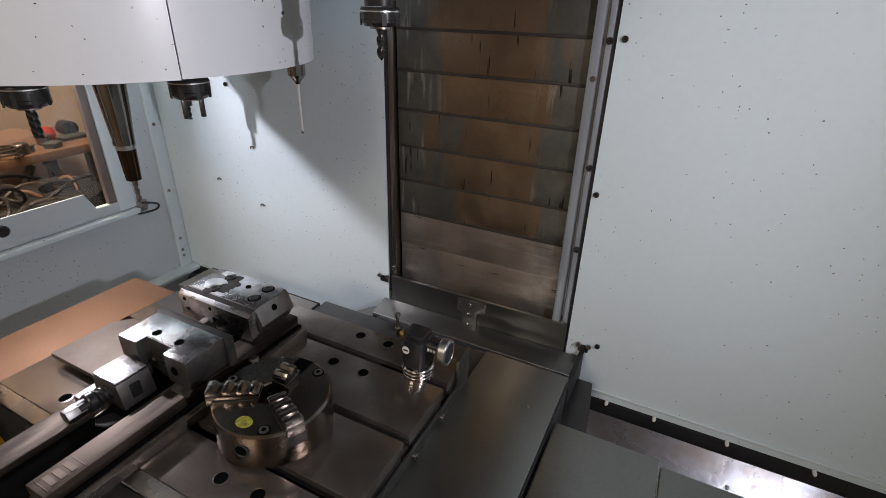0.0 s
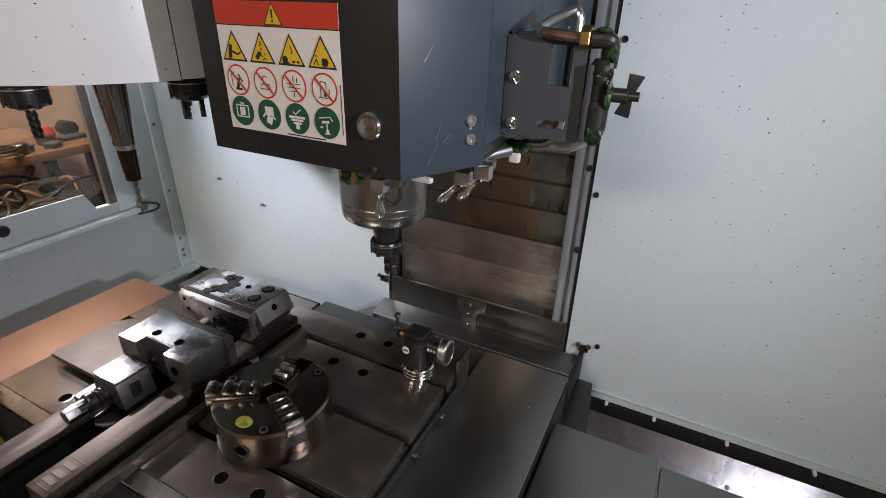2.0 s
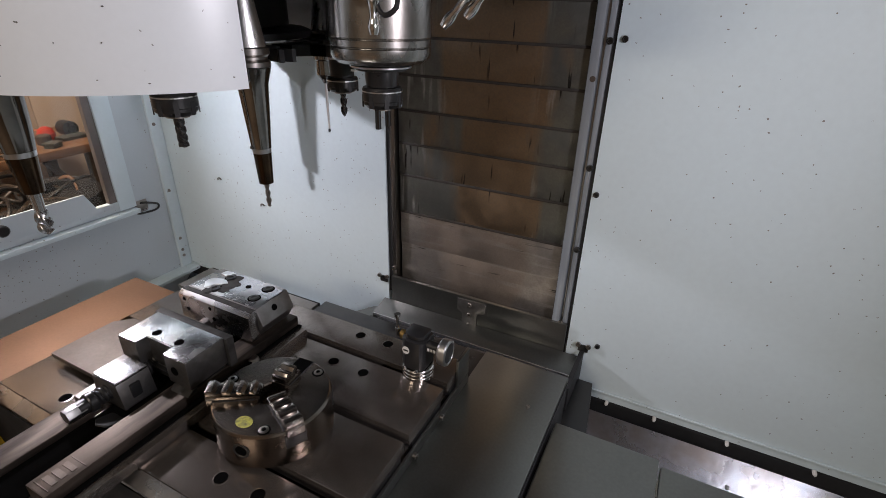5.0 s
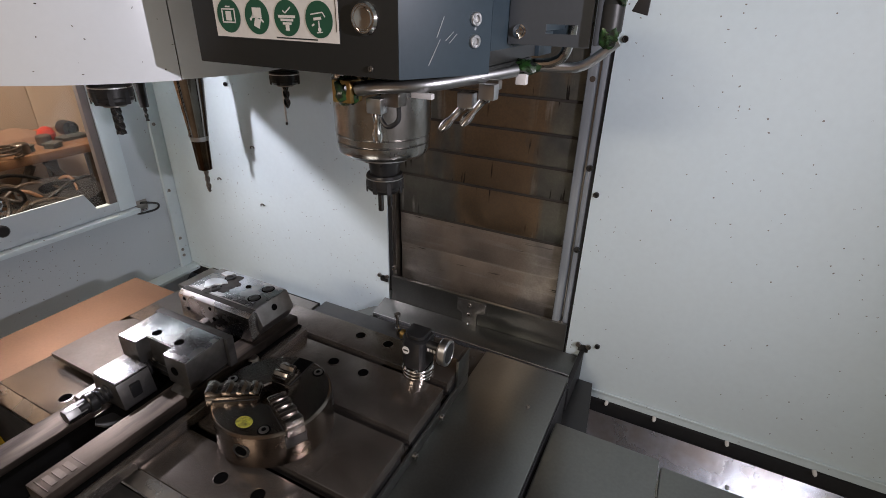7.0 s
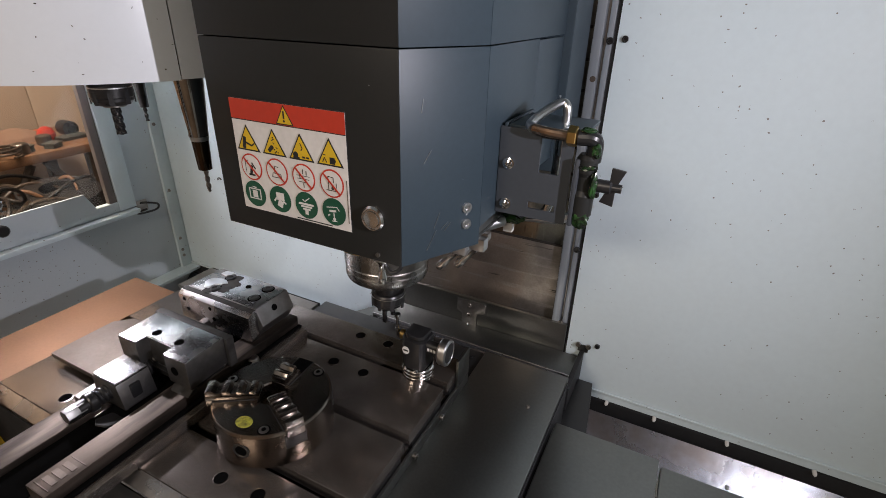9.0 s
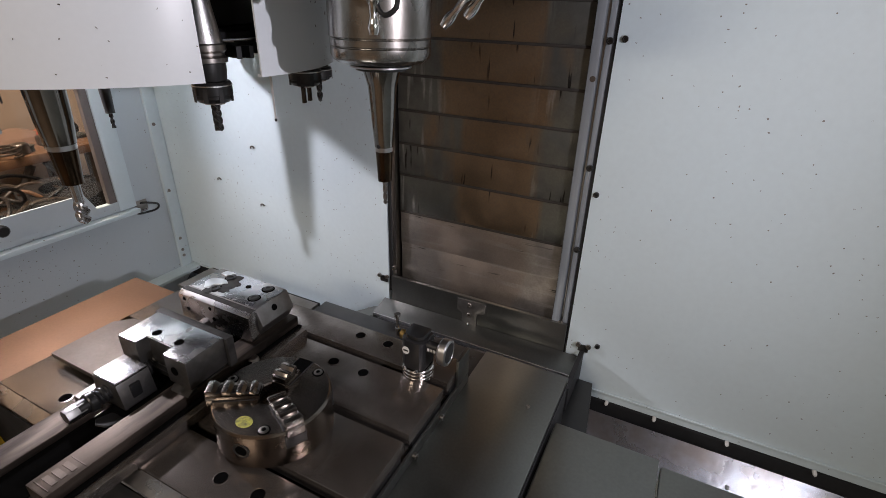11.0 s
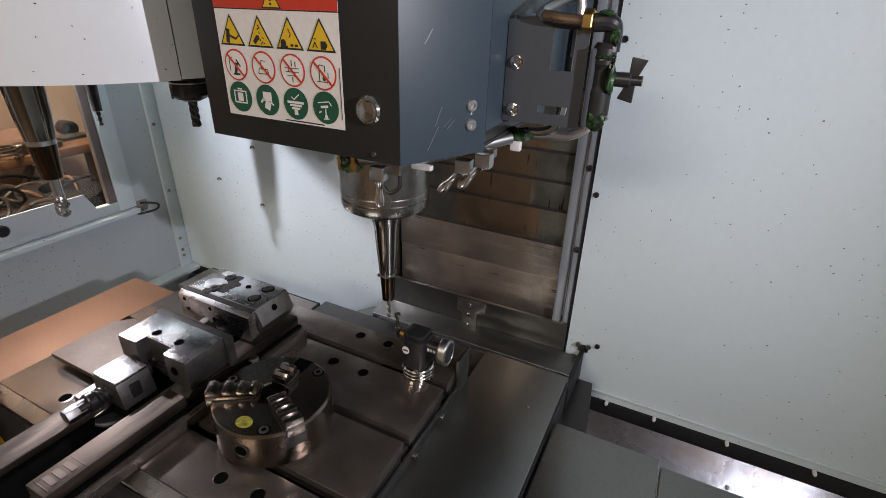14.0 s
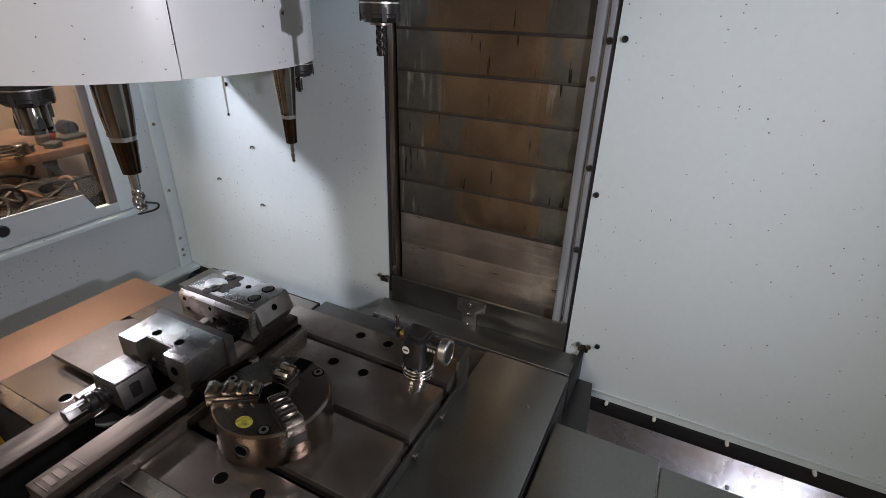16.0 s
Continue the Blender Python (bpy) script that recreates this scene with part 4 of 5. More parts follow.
    part("bracket_flange", cuboid(0.184, 0.188, y + 0.0005, y + 0.10, 0.13, 0.243, 0.001), HEAD_GREY, br)
    part("bracket_top", cuboid(0.190, 0.278, y + 0.0005, y + 0.085, 0.2375, 0.2415, 0.001), HEAD_GREY, br)
    for z in (0.145, 0.196):
        part("screw", turned([(0.0072, 0), (0.0072, 0.0012), (0.0056, 0.0018), (0.005, 0.004), (0.0022, 0.0052), (0.0020, 0.003), (0, 0.003)], 20, at(0.1935, y - 0.003, z, FRONT)), CHROME, br)
    vp = part("valve_pipe", tube(bmesh.new(), [(0.222, y - 0.012, 0.243), (0.216, y - 0.002, 0.246), (0.224, y + 0.03, 0.256), (0.236, y + 0.05, 0.263), (0.243, y + 0.05, 0.258), (0.244, y + 0.05, 0.24), (0.244, y + 0.05, 0.20)], 0.0055, 12),
              ALU, h, "bright bent pipe loop")
    part("copper_stub", tube(bmesh.new(), [(0.2225, y - 0.012, 0.243), (0.245, y - 0.014, 0.241), (0.276, y - 0.006, 0.238)], 0.0055, 12), COPPER, vp, "tarnished copper pipe")
    v = part("shut_off_valve", turned([(0.010, 0.0), (0.013, 0.004), (0.013, 0.028), (0.010, 0.034), (0.0095, 0.05), (0.012, 0.055), (0.012, 0.07), (0.009, 0.075)], 20, at(0.285, y, 0.145)), HEAD_DARK, h, "green smeared shut-off valve")
    part("elbow", tube(bmesh.new(), [(0.272, y - 0.006, 0.238), (0.286, y - 0.004, 0.238), (0.2905, y, 0.232), (0.2905, y, 0.212)], 0.0088, 14), BLACK, v, "black pipe elbow")
    part("pipe_nut", turned([(0.0105, 0), (0.0115, 0.001), (0.0115, 0.009), (0.0105, 0.010)], 6, at(0.262, y - 0.010, 0.2395, ALONG_X)), BRASS, v, "smeared brass nut")
    for lx, lz, sx, sz, seed in ((0.283, 0.247, 0.008, 0.003, 5), (0.294, 0.226, 0.005, 0.008, 7), (0.296, 0.186, 0.0045, 0.017, 11), (0.286, 0.207, 0.011, 0.004, 15), (0.287, 0.145, 0.0095, 0.011, 21)):
        part("sealant", lump(lx, y - 0.007, lz, (sx, 0.007, sz), seed), GREEN, v)
    part("valve_stem", turned([(0.0075, 0), (0.0075, 0.018), (0.005, 0.02), (0.005, 0.03), (0, 0.03)], 16, at(0.296, y, 0.186, ALONG_X)), BLACK, v)
    hb = prism(bmesh.new(), [(-0.006, -0.004), (-0.013, -0.028), (0.009, -0.030), (0.006, -0.004), (0.006, 0.004), (0.013, 0.030), (-0.009, 0.030), (-0.006, 0.004)], 0, 0.006,
               at(0.316, y + 0.003, 0.186, FRONT @ Matrix.Rotation(radians(-8), 4, 'Z') @ Matrix.Scale(0.72, 4)), 0.001)
    part("wing_handle", hb, BLACK, v, "black wing handle")
    part("valve_plate", cuboid(0.2735, 0.279, y - 0.012, y + 0.012, 0.135, 0.215, 0.002), BRACKET, h)
    return h


# ---- tool carousel ----


def carousel():
    c = thing("tool_carousel", at(SX - CR - SLIDE, SY, 0), "white drum-shaped tool changer with hanging tools", "tool changer")
    r = 0.330
    cover = part("drum_cover", shell(bmesh.new(), r - 0.003, r, -290, -21.2, COVER_Z, 1.80, 110), COVER_WHITE, c, "white painted curved drum cover")
    part("cover_lip", shell(bmesh.new(), r - 0.012, r - 0.0032, -290, -21.2, COVER_Z, COVER_Z + 0.003, 110), COVER_WHITE, cover)
    part("drum_top", turned([(r, 1.80), (r, 1.805), (0, 1.805)], 64), COVER_WHITE, cover)
    door = part("sliding_door", shell(bmesh.new(), r - 0.003, r, -20.9, 62, COVER_Z + 0.001, 1.79, 40), COVER_WHITE, c, "curved white sliding door of the drum")
    part("door_lip", shell(bmesh.new(), r - 0.010, r - 0.0032, -20.9, 62, COVER_Z + 0.001, COVER_Z + 0.004, 40), COVER_WHITE, door)
    # small metal flakes stuck to the paint
    for owner, a0, a1, count, seed in ((cover, -170, -23, 90, 3), (door, -17, 60, 34, 8)):
        rf, bm = random.Random(seed), bmesh.new()
        for _ in range(count):
            a, z, size = radians(rf.uniform(a0, a1)), COVER_Z + 0.008 + 0.34 * rf.random() ** 1.5, rf.uniform(0.0005, 0.0017)
            long, lean = rf.choice((1.0, 1.0, 1.3, 2.2)), rf.uniform(0, 3.1)
            m = Matrix.Rotation(a, 4, "Z") @ at(r + 0.0001, 0, z, ALONG_X @ Matrix.Rotation(lean, 4, "Z"))
            prism(bm, [(long * size * rf.uniform(0.6, 1.1) * math.cos(2 * math.pi * i / 6), 0.6 * size * rf.uniform(0.5, 1.1) * math.sin(2 * math.pi * i / 6)) for i in range(6)], 0, 0.0005, m)
        part("flakes", bm, FLAKE, owner, "dark metal flakes on the paint", smooth=False)
    disc = part("pocket_disc", turned([(0.05, 1.372), (0.225, 1.372), (0.235, 1.375), (0.235, 1.384), (0.225, 1.388), (0.05, 1.40)], 64), BLACK, c, "black pocket disc")
    part("inner_drum", turned([(0.19, 1.389), (0.20, 1.392), (0.20, 1.79), (0.19, 1.795)], 48), BLACK, disc)
    # one pocket fork on a shared mesh
    fork = bmesh.new()
    for s in (1, -1):
        prism(fork, [(0.225, s * 0.010), (0.262, s * 0.012), (0.275, s * 0.036), (0.300, s * 0.040), (0.312, s * 0.036), (0.312, s * 0.043), (0.285, s * 0.046), (0.262, s * 0.040), (0.225, s * 0.034)][::s], 1.355, 1.371)
    first = part("pocket_fork", fork, BLACK, disc, "black gripper fork")
    tip = bmesh.new()
    for s in (1, -1):
        box(tip, 0.296, 0.316, min(s * 0.034, s * 0.0445), max(s * 0.034, s * 0.0445), 1.3505, 1.3545, 0.001)
    part("fork_pad", tip, ALU, disc, "grey metal pad")
    pad = disc.children[-1]
    for i in range(1, 20):
        for o in (first, pad):
            q = new(o.name.split(".")[0], o.data)
            q.parent = disc
            q.matrix_basis = Matrix.Rotation(radians(STEP * i), 4, "Z")
    return c, disc, door


# ---- tools: local z = 0 at the upper face of the flange ----


def flange(t, collar=True):
    part("flange", turned([(0.019, 0.0), (0.0255, 0.0005), (0.0255, 0.006), (0.0225, 0.009), (0.0225, 0.012), (0.0255, 0.015), (0.0255, 0.022), (0.022, 0.0235)][::1], 40, at(0, 0, -0.0235)), STEEL, t, "steel holder flange")
    part("taper", turned([(0.0222, 0.0), (0.0125, 0.064), (0.011, 0.066)], 36, at(0, 0, 0.0002)), GROUND_STEEL, t, "ground taper shank")
    part("pull_stud", turned([(0.0085, 0), (0.0085, 0.008), (0.005, 0.010), (0.005, 0.018), (0.0075, 0.020), (0.007, 0.027), (0, 0.027)], 20, at(0, 0, 0.0664)), STEEL, t)


def helix(bm, r, z0, z1, turns, flutes=4, core=0.62, steps=28, tip=None):
    """A fluted cutter: a twisted star section along z."""
    rings = []
    n = flutes * 8
    for i in range(steps + 1):
        k = i / steps
        z = z0 + (z1 - z0) * k
        rr = r * (tip(k) if tip else 1)
        ring = []
        for j in range(n):
            ph = (j % 8) / 8
            s = 1.0 if ph < 0.30 else core + (1 - core) * max(0, (ph - 0.45) / 0.55) ** 1.5
            a = 2 * math.pi * (j / n + turns * k)
            ring.append(bm.verts.new((rr * s * math.cos(a), rr * s * math.sin(a), z)))
        rings.append(ring)
    for a, b in zip(rings, rings[1:]):
        for i in range(n):
            bm.faces.new((a[i], a[(i + 1) % n], b[(i + 1) % n], b[i]))
    bm.faces.new(rings[0][::-1])
    bm.faces.new(rings[-1])
    return bm


def tool(name, label):
    t = thing(name, at(0, 0, 0), label, "tool holder", "tools of the changer")
    flange(t)
    return t


def collet_holder(t, r_nut, z_nut, h_nut, r_neck=0.021):
    part("neck", turned([(r_neck, -0.0245), (r_neck, -0.034), (r_neck * 0.92, z_nut + 0.0008)], 36), BLACK_OXIDE, t)
    nut = turned([(r_nut * 0.94, z_nut), (r_nut, z_nut - 0.003), (r_nut, z_nut - h_nut * 0.62), (r_nut * 0.97, z_nut - h_nut * 0.66), (r_nut * 0.97, z_nut - h_nut * 0.80), (r_nut * 0.78, z_nut - h_nut), (0.008, z_nut - h_nut), (0.008, z_nut - h_nut + 0.003)], 40)
    n = part("collet_nut", nut, BLACK_OXIDE, t, "black collet nut")
    part("nut_band", turned([(r_nut + 0.0004, z_nut - 0.004), (r_nut + 0.0004, z_nut - 0.0055)], 40), GROUND_STEEL, n)
    for k in range(8):
        part("nut_slot", cuboid(r_nut * 0.955, r_nut * 1.006, -0.003, 0.003, z_nut - h_nut * 0.95, z_nut - h_nut * 0.35, 0, Matrix.Rotation(radians(45 * k), 4, "Z")), RUBBER, n, smooth=False)
    part("collet", turned([(0.0135, z_nut - h_nut - 0.0003), (0.0135, z_nut - h_nut - 0.003), (0.006, z_nut - h_nut - 0.0035)], 28), STEEL, t)


def shrink_holder(t, top=0.0225, low=0.0165, mid=-0.132, end=-0.178, tip=0.0125):
    part("holder_body", turned([(0.0254, -0.0245), (0.0245, -0.028), (top, -0.045), (low + 0.0035, -0.085), (low, mid)], 44), TAPER, t, "polished tapered holder")
    part("holder_band", turned([(low - 0.0004, mid - 0.0003), (low - 0.0008, mid - 0.0065)], 44), ALU, t)
    part("heated_end", turned([(low - 0.001, mid - 0.0068), (tip, end), (tip * 0.8, end - 0.001), (0.004, end - 0.001)], 44), HEATED, t, "heat-browned holder tip")
    part("balance_screw", turned([(0.0028, 0), (0.0028, 0.0008), (0.0014, 0.001), (0, 0.0008)], 12, at(0, -low * 1.01, mid + 0.002, FRONT)), BLACK, t)


def make_tools():
    tools = {}
    t = tools[0] = tool("drill_holder", "black collet holder with a stubby twist drill")
    collet_holder(t, 0.0250, -0.055, 0.022, 0.0205)
    part("drill", helix(bmesh.new(), 0.0055, -0.079, -0.118, 1.4, 2, 0.55, 30, lambda k: 1 if k < 0.9 else 1 - (k - 0.9) * 9), CARBIDE, t)
    t = tools[1] = tool("fly_cutter_holder", "black collet holder with a short two-pronged cutter")
    collet_holder(t, 0.0270, -0.0475, 0.0265, 0.0225)
    for y in (-0.012, 0.012):
        part("prong", cuboid(-0.003, 0.003, y - 0.003, y + 0.003, -0.102, -0.0745, 0.0008), CARBIDE, t)
    t = tools[2] = tool("long_drill_holder", "long polished tapered holder with a thin drill")
    shrink_holder(t, 0.0195, 0.0130, -0.128, -0.178, 0.0098)
    part("drill", helix(bmesh.new(), 0.0036, -0.1792, -0.215, 1.6, 2, 0.6, 24, lambda k: 1 if k < 0.92 else 1 - (k - 0.92) * 11), STEEL, t)
    t = tools[3] = tool("end_mill_holder", "black collet holder with a four-flute end mill")
    collet_holder(t, 0.0255, -0.0475, 0.0270, 0.0220)
    part("end_mill", helix(bmesh.new(), 0.0062, -0.0745, -0.114, 1.0, 4, 0.66), CARBIDE, t)
    t = tools[5] = tool("ball_cutter_holder", "long polished tapered holder with a bright ball-nosed cutter")
    shrink_holder(t, 0.0225, 0.0172, -0.116, -0.168, 0.0120)
    part("shank", turned([(0.0068, -0.1695), (0.0062, -0.192)], 24), CUTTER, t)
    part("ball_cutter", helix(bmesh.new(), 0.0092, -0.1922, -0.226, 0.7, 3, 0.6, 26, lambda k: 0.72 + 0.28 * math.sin(min(1, k * 2.2) * 1.57) if k < 0.72 else max(0.05, math.cos((k - 0.72) / 0.28 * 1.5))), CUTTER, t)
    t = tools[6] = tool("shell_mill_holder", "black collet holder with a bright cylindrical cutter")
    collet_holder(t, 0.0300, -0.0475, 0.0245, 0.0240)
    part("cylindrical_cutter", turned([(0.017, -0.0725), (0.018, -0.075), (0.018, -0.100), (0.0195, -0.103), (0.0195, -0.107), (0.017, -0.108), (0.015, -0.104), (0, -0.104)], 32), TAPER, t, "worn bright cylinder")
    for k in range(3):
        part("cutter_slot", prism(bmesh.new(), [(-0.004, -0.101), (0.004, -0.101), (0.0045, -0.092), (0, -0.084), (-0.0045, -0.092)], 0, 0.002, Matrix.Rotation(radians(120 * k + 20), 4, "Z") @ at(0, -0.0172, 0, FRONT)), BLACK, t, smooth=False)
    t = tools[7] = tool("blank_collet_holder", "black collet holder without a cutter")
    collet_holder(t, 0.0310, -0.0475, 0.0260, 0.0245)
    t = tools[8] = tool("face_cutter_holder", "dark holder with a broad bright cutter")
    collet_holder(t, 0.0280, -0.0475, 0.0150, 0.0240)
    part("cutter", helix(bmesh.new(), 0.0135, -0.0585, -0.100, 0.5, 3, 0.6), TAPER, t)
    t = tools[-3] = tool("probe_holder", "slim holder with a thin white probe stylus")
    part("probe_body", turned([(0.021, -0.0245), (0.021, -0.055), (0.018, -0.058), (0.018, -0.085), (0.012, -0.092), (0.007, -0.098), (0.0045, -0.103)], 28), TAPER, t)
    part("stylus", turned([(0.0030, -0.1035), (0.0023, -0.170), (0.0023, -0.198)], 12), STICK_WHITE, t, "white stylus")
    part("stylus_ball", turned([(0.001, -0.1982), (0.0024, -0.1997), (0.003, -0.202), (0.0024, -0.2045), (0.0005, -0.206)], 14), CARBIDE, t)
    t = tools[-7] = tool("slim_drill_holder", "long slim dark holder with a short drill")
    part("neck", turned([(0.022, -0.0245), (0.0165, -0.05), (0.0130, -0.10), (0.0098, -0.175), (0.0098, -0.183), (0.005, -0.184)], 28), BLACK_OXIDE, t)
    part("drill", helix(bmesh.new(), 0.0044, -0.1845, -0.216, 1.2, 2, 0.55, 20), CARBIDE, t)
    return tools
# ---- work holding on the table ----


def vise():
    v = thing("machine_vise", at(-0.666, 0, TABLE_Z), "worn steel machine vise bolted on the table", "vise")
    part("bed_flange", cuboid(-0.0795, 0.092, 0.145, 0.585, 0.0, 0.018, 0.003), TABLE, v)
    rails = part("bed_rail", cuboid(-0.076, -0.060, 0.262, 0.585, 0.0185, 0.040, 0.002), STEEL, v)
    part("bed_rail", cuboid(0.032, 0.072, 0.145, 0.585, 0.0185, 0.040, 0.002), BAR, v)
    part("bed_ledge", cuboid(0.0725, 0.080, 0.145, 0.585, 0.0185, 0.0225, 0.001), HOLE, v)
    part("bed_floor", cuboid(-0.0285, 0.0315, 0.05, 0.580, 0.0185, 0.022, 0.001), HOLE, v)
    mark = bmesh.new()
    for x0, x1, y0, y1 in ((0.036, 0.068, 0.152, 0.1535), (0.036, 0.068, 0.196, 0.1975), (0.041, 0.063, 0.159, 0.166), (0.041, 0.063, 0.170, 0.178), (0.041, 0.063, 0.183, 0.190)):
        box(mark, x0, x1, y0, y1, 0.0401, 0.0408, 0.0)
    part("cast_mark", mark, BAR, rails, "raised cast mark", smooth=False)
    # fixed jaw: six-sided section, ground top, dark chamfer in front
    fixed = part("fixed_jaw", prism(bmesh.new(), [(-0.106, 0.100), (0.062, 0.100), (0.074, 0.068), (0.056, 0.0405), (-0.090, 0.0405), (-0.112, 0.068)], 0.500, 0.577,
                                    FRONT @ Matrix.Scale(-1, 4, (0, 0, 1)), 0.0015), VISE, v, "solid fixed jaw block")
    part("ground_top", prism(bmesh.new(), [(-0.104, 0.502), (0.061, 0.502), (0.061, 0.566), (0.055, 0.576), (-0.070, 0.576), (-0.104, 0.552)], 0.1002, 0.1012, None, 0.0004), GROUND_GLARE, fixed, "ground top face, lamp glare in its pale colour")
    part("jaw_plate", prism(bmesh.new(), [(0.4805, 0.044), (0.4995, 0.044), (0.4995, 0.0992), (0.489, 0.0992), (0.4805, 0.0930)], -0.110, 0.064,
                            Matrix(((0, 0, 1, 0), (1, 0, 0, 0), (0, 1, 0, 0), (0, 0, 0, 1))), 0.001), GROUND_GLARE, fixed, "ground jaw plate, lamp glare in its pale colour")
    part("worn_edge", cuboid(-0.109, 0.063, 0.4885, 0.4993, 0.0993, 0.1000, 0.0003), OIL_STAIN, fixed, "dark oily top edge of the jaw plate")
    for x, y in ((-0.052, 0.515), (-0.057, 0.556), (0.034, 0.525), (0.033, 0.560)):
        part("counterbore", turned([(0.0118, 0), (0.0118, 0.0005), (0, 0.0005)], 24, at(x, y, 0.1011)), HOLE, fixed)
        part("screw", cap_screw(bmesh.new(), at(x, y, 0.1013), 0.0090, 0.0022), BLACK_OXIDE, fixed)
    rag = random.Random(12)
    for x, y, r in ((-0.040, 0.532, 0.017), (-0.036, 0.520, 0.013), (-0.044, 0.548, 0.012), (-0.046, 0.562, 0.012), (-0.060, 0.504, 0.010), (-0.028, 0.544, 0.008)):
        ring = [(x + r * rag.uniform(0.75, 1.1) * math.cos(2 * math.pi * i / 14), y + r * rag.uniform(0.6, 0.95) * math.sin(2 * math.pi * i / 14)) for i in range(14)]
        part("oil_stain", prism(bmesh.new(), ring, 0.1011 + 0.00003 * len(fixed.children), 0.10125 + 0.00003 * len(fixed.children)), OIL_STAIN, fixed, smooth=False)
    # outlines of the lamp's glare, laid on the jaw top as pale plates
    for ring in ([(-0.074, 0.509), (-0.088, 0.523), (-0.090, 0.533), (-0.084, 0.541), (-0.070, 0.546), (-0.058, 0.546), (-0.046, 0.539), (-0.055, 0.531), (-0.066, 0.524), (-0.067, 0.515)],
                 [(-0.088, 0.560), (-0.085, 0.572), (-0.072, 0.574), (-0.062, 0.572), (-0.067, 0.564), (-0.072, 0.556)]):
        part("wet_film", prism(bmesh.new(), ring, 0.1013, 0.1022, None, 0.0002), GLARE, fixed, "pale patch of lamp glare on the ground steel")
    part("dowel_hole", turned([(0.0052, 0), (0.0052, 0.0006), (0, 0.0006)], 16, at(-0.005, 0.549, 0.1012)), HOLE, fixed)
    part("side_hole", turned([(0.006, 0), (0.006, 0.0010), (0, 0.0010)], 16, at(0.0668, 0.537, 0.086, Matrix.Rotation(radians(69), 4, "Y"))), HOLE, fixed)
    for x, z in ((-0.096, 0.085), (-0.090, 0.066), (-0.030, 0.084), (-0.024, 0.064), (0.036, 0.080), (0.042, 0.060)):
        part("pin_hole", turned([(0.0038, 0), (0.0038, 0.0006), (0, 0.0006)], 14, at(x, 0.4806, z, FRONT)), HOLE, fixed)
    # moving jaw, with a gap for the screw
    gap = [(-0.072, 0.344), (-0.030, 0.344), (-0.030, 0.365), (0.032, 0.365), (0.032, 0.346), (0.080, 0.346), (0.077, 0.4175), (-0.076, 0.4175)]
    mv = part("moving_jaw", prism(bmesh.new(), gap, 0.050, 0.0992, None, 0.0015), VISE, v, "moving jaw with a gap for the screw")
    part("jaw_foot", cuboid(-0.066, 0.070, 0.356, 0.417, 0.0405, 0.0498, 0.001), BLACK_OXIDE, mv)
    part("ground_top", prism(bmesh.new(), [(x * 0.985, y + (0.001 if y < 0.4 else -0.001)) for x, y in gap], 0.0993, 0.1003, None, 0.0004), GROUND_GLARE, mv, "ground top face, lamp glare in its pale colour")
    part("jaw_plate", cuboid(-0.086, 0.083, 0.418, 0.432, 0.044, 0.0975, 0.0015), OIL_STAIN, mv, "dark oily jaw plate")
    for x in (-0.023, 0.029):
        part("hole", turned([(0.0072, 0), (0.0072, 0.0006), (0.0062, 0.0007), (0, 0.0003)], 18, at(x, 0.377, 0.1002)), HOLE, mv)
    for x in (-0.052, 0.052):
        part("front_hole", turned([(0.0072, 0), (0.0072, 0.0010), (0, 0.0010)], 18, at(x, 0.3455, 0.076, FRONT)), HOLE, mv)
    part("jaw_gib", prism(bmesh.new(), [(0.338, 0.0405), (0.356, 0.0405), (0.356, 0.0496), (0.350, 0.0496)], 0.040, 0.0795,
                          Matrix(((0, 0, 1, 0), (1, 0, 0, 0), (0, 1, 0, 0), (0, 0, 0, 1))), 0.0008), OIL_STAIN, mv)
    # flat side plate under the bed, standing out over the table
    part("side_plate", prism(bmesh.new(), [(-0.247, 0.316), (-0.080, 0.316), (-0.080, 0.452), (-0.222, 0.452), (-0.247, 0.425)], 0.0085, 0.018, None, 0.0012), SIDE_PLATE, v, "flat steel side plate")
    part("plate_packing", cuboid(-0.225, -0.09, 0.330, 0.440, 0.0, 0.0083, 0.0005), BLACK_OXIDE, v)
    # screw, its block, nut end
    screw = part("lead_screw", turned([(0.011, 0), (0.011, 0.17)], 24, at(-0.032, 0.245, 0.0455, Matrix.Rotation(radians(-90), 4, "X"))), BLACK_OXIDE, v, "black lead screw")
    part("screw_thread", thread(bmesh.new(), 0.0135, 0.007, 0.012, 0.14, 0.003, 18, at(-0.032, 0.245, 0.0455, Matrix.Rotation(radians(-90), 4, "X"))), BLACK_OXIDE, screw)
    hexa = prism(bmesh.new(), [(0.0115 * math.cos(radians(60 * i)), 0.0115 * math.sin(radians(60 * i))) for i in range(6)], 0, 0.026, at(-0.032, 0.228, 0.0455, Matrix.Rotation(radians(-90), 4, "X")), 0.001)
    part("hex_end", hexa, VISE, screw, "bright hexagon end")
    part("collar", turned([(0.014, 0), (0.0155, 0.002), (0.0155, 0.010), (0.014, 0.012)], 28, at(-0.032, 0.258, 0.0455, Matrix.Rotation(radians(-90), 4, "X"))), BLACK_OXIDE, screw)
    blk = part("screw_block", prism(bmesh.new(), [(-0.066, 0.023), (0.004, 0.023), (-0.004, 0.067), (-0.060, 0.067)], 0.288, 0.340, FRONT @ Matrix.Scale(-1, 4, (0, 0, 1)), 0.0015), VISE, v, "bright-topped bearing block")
    part("block_top", cuboid(-0.060, -0.004, 0.289, 0.339, 0.0672, 0.0705, 0.001), GROUND_GLARE, blk)
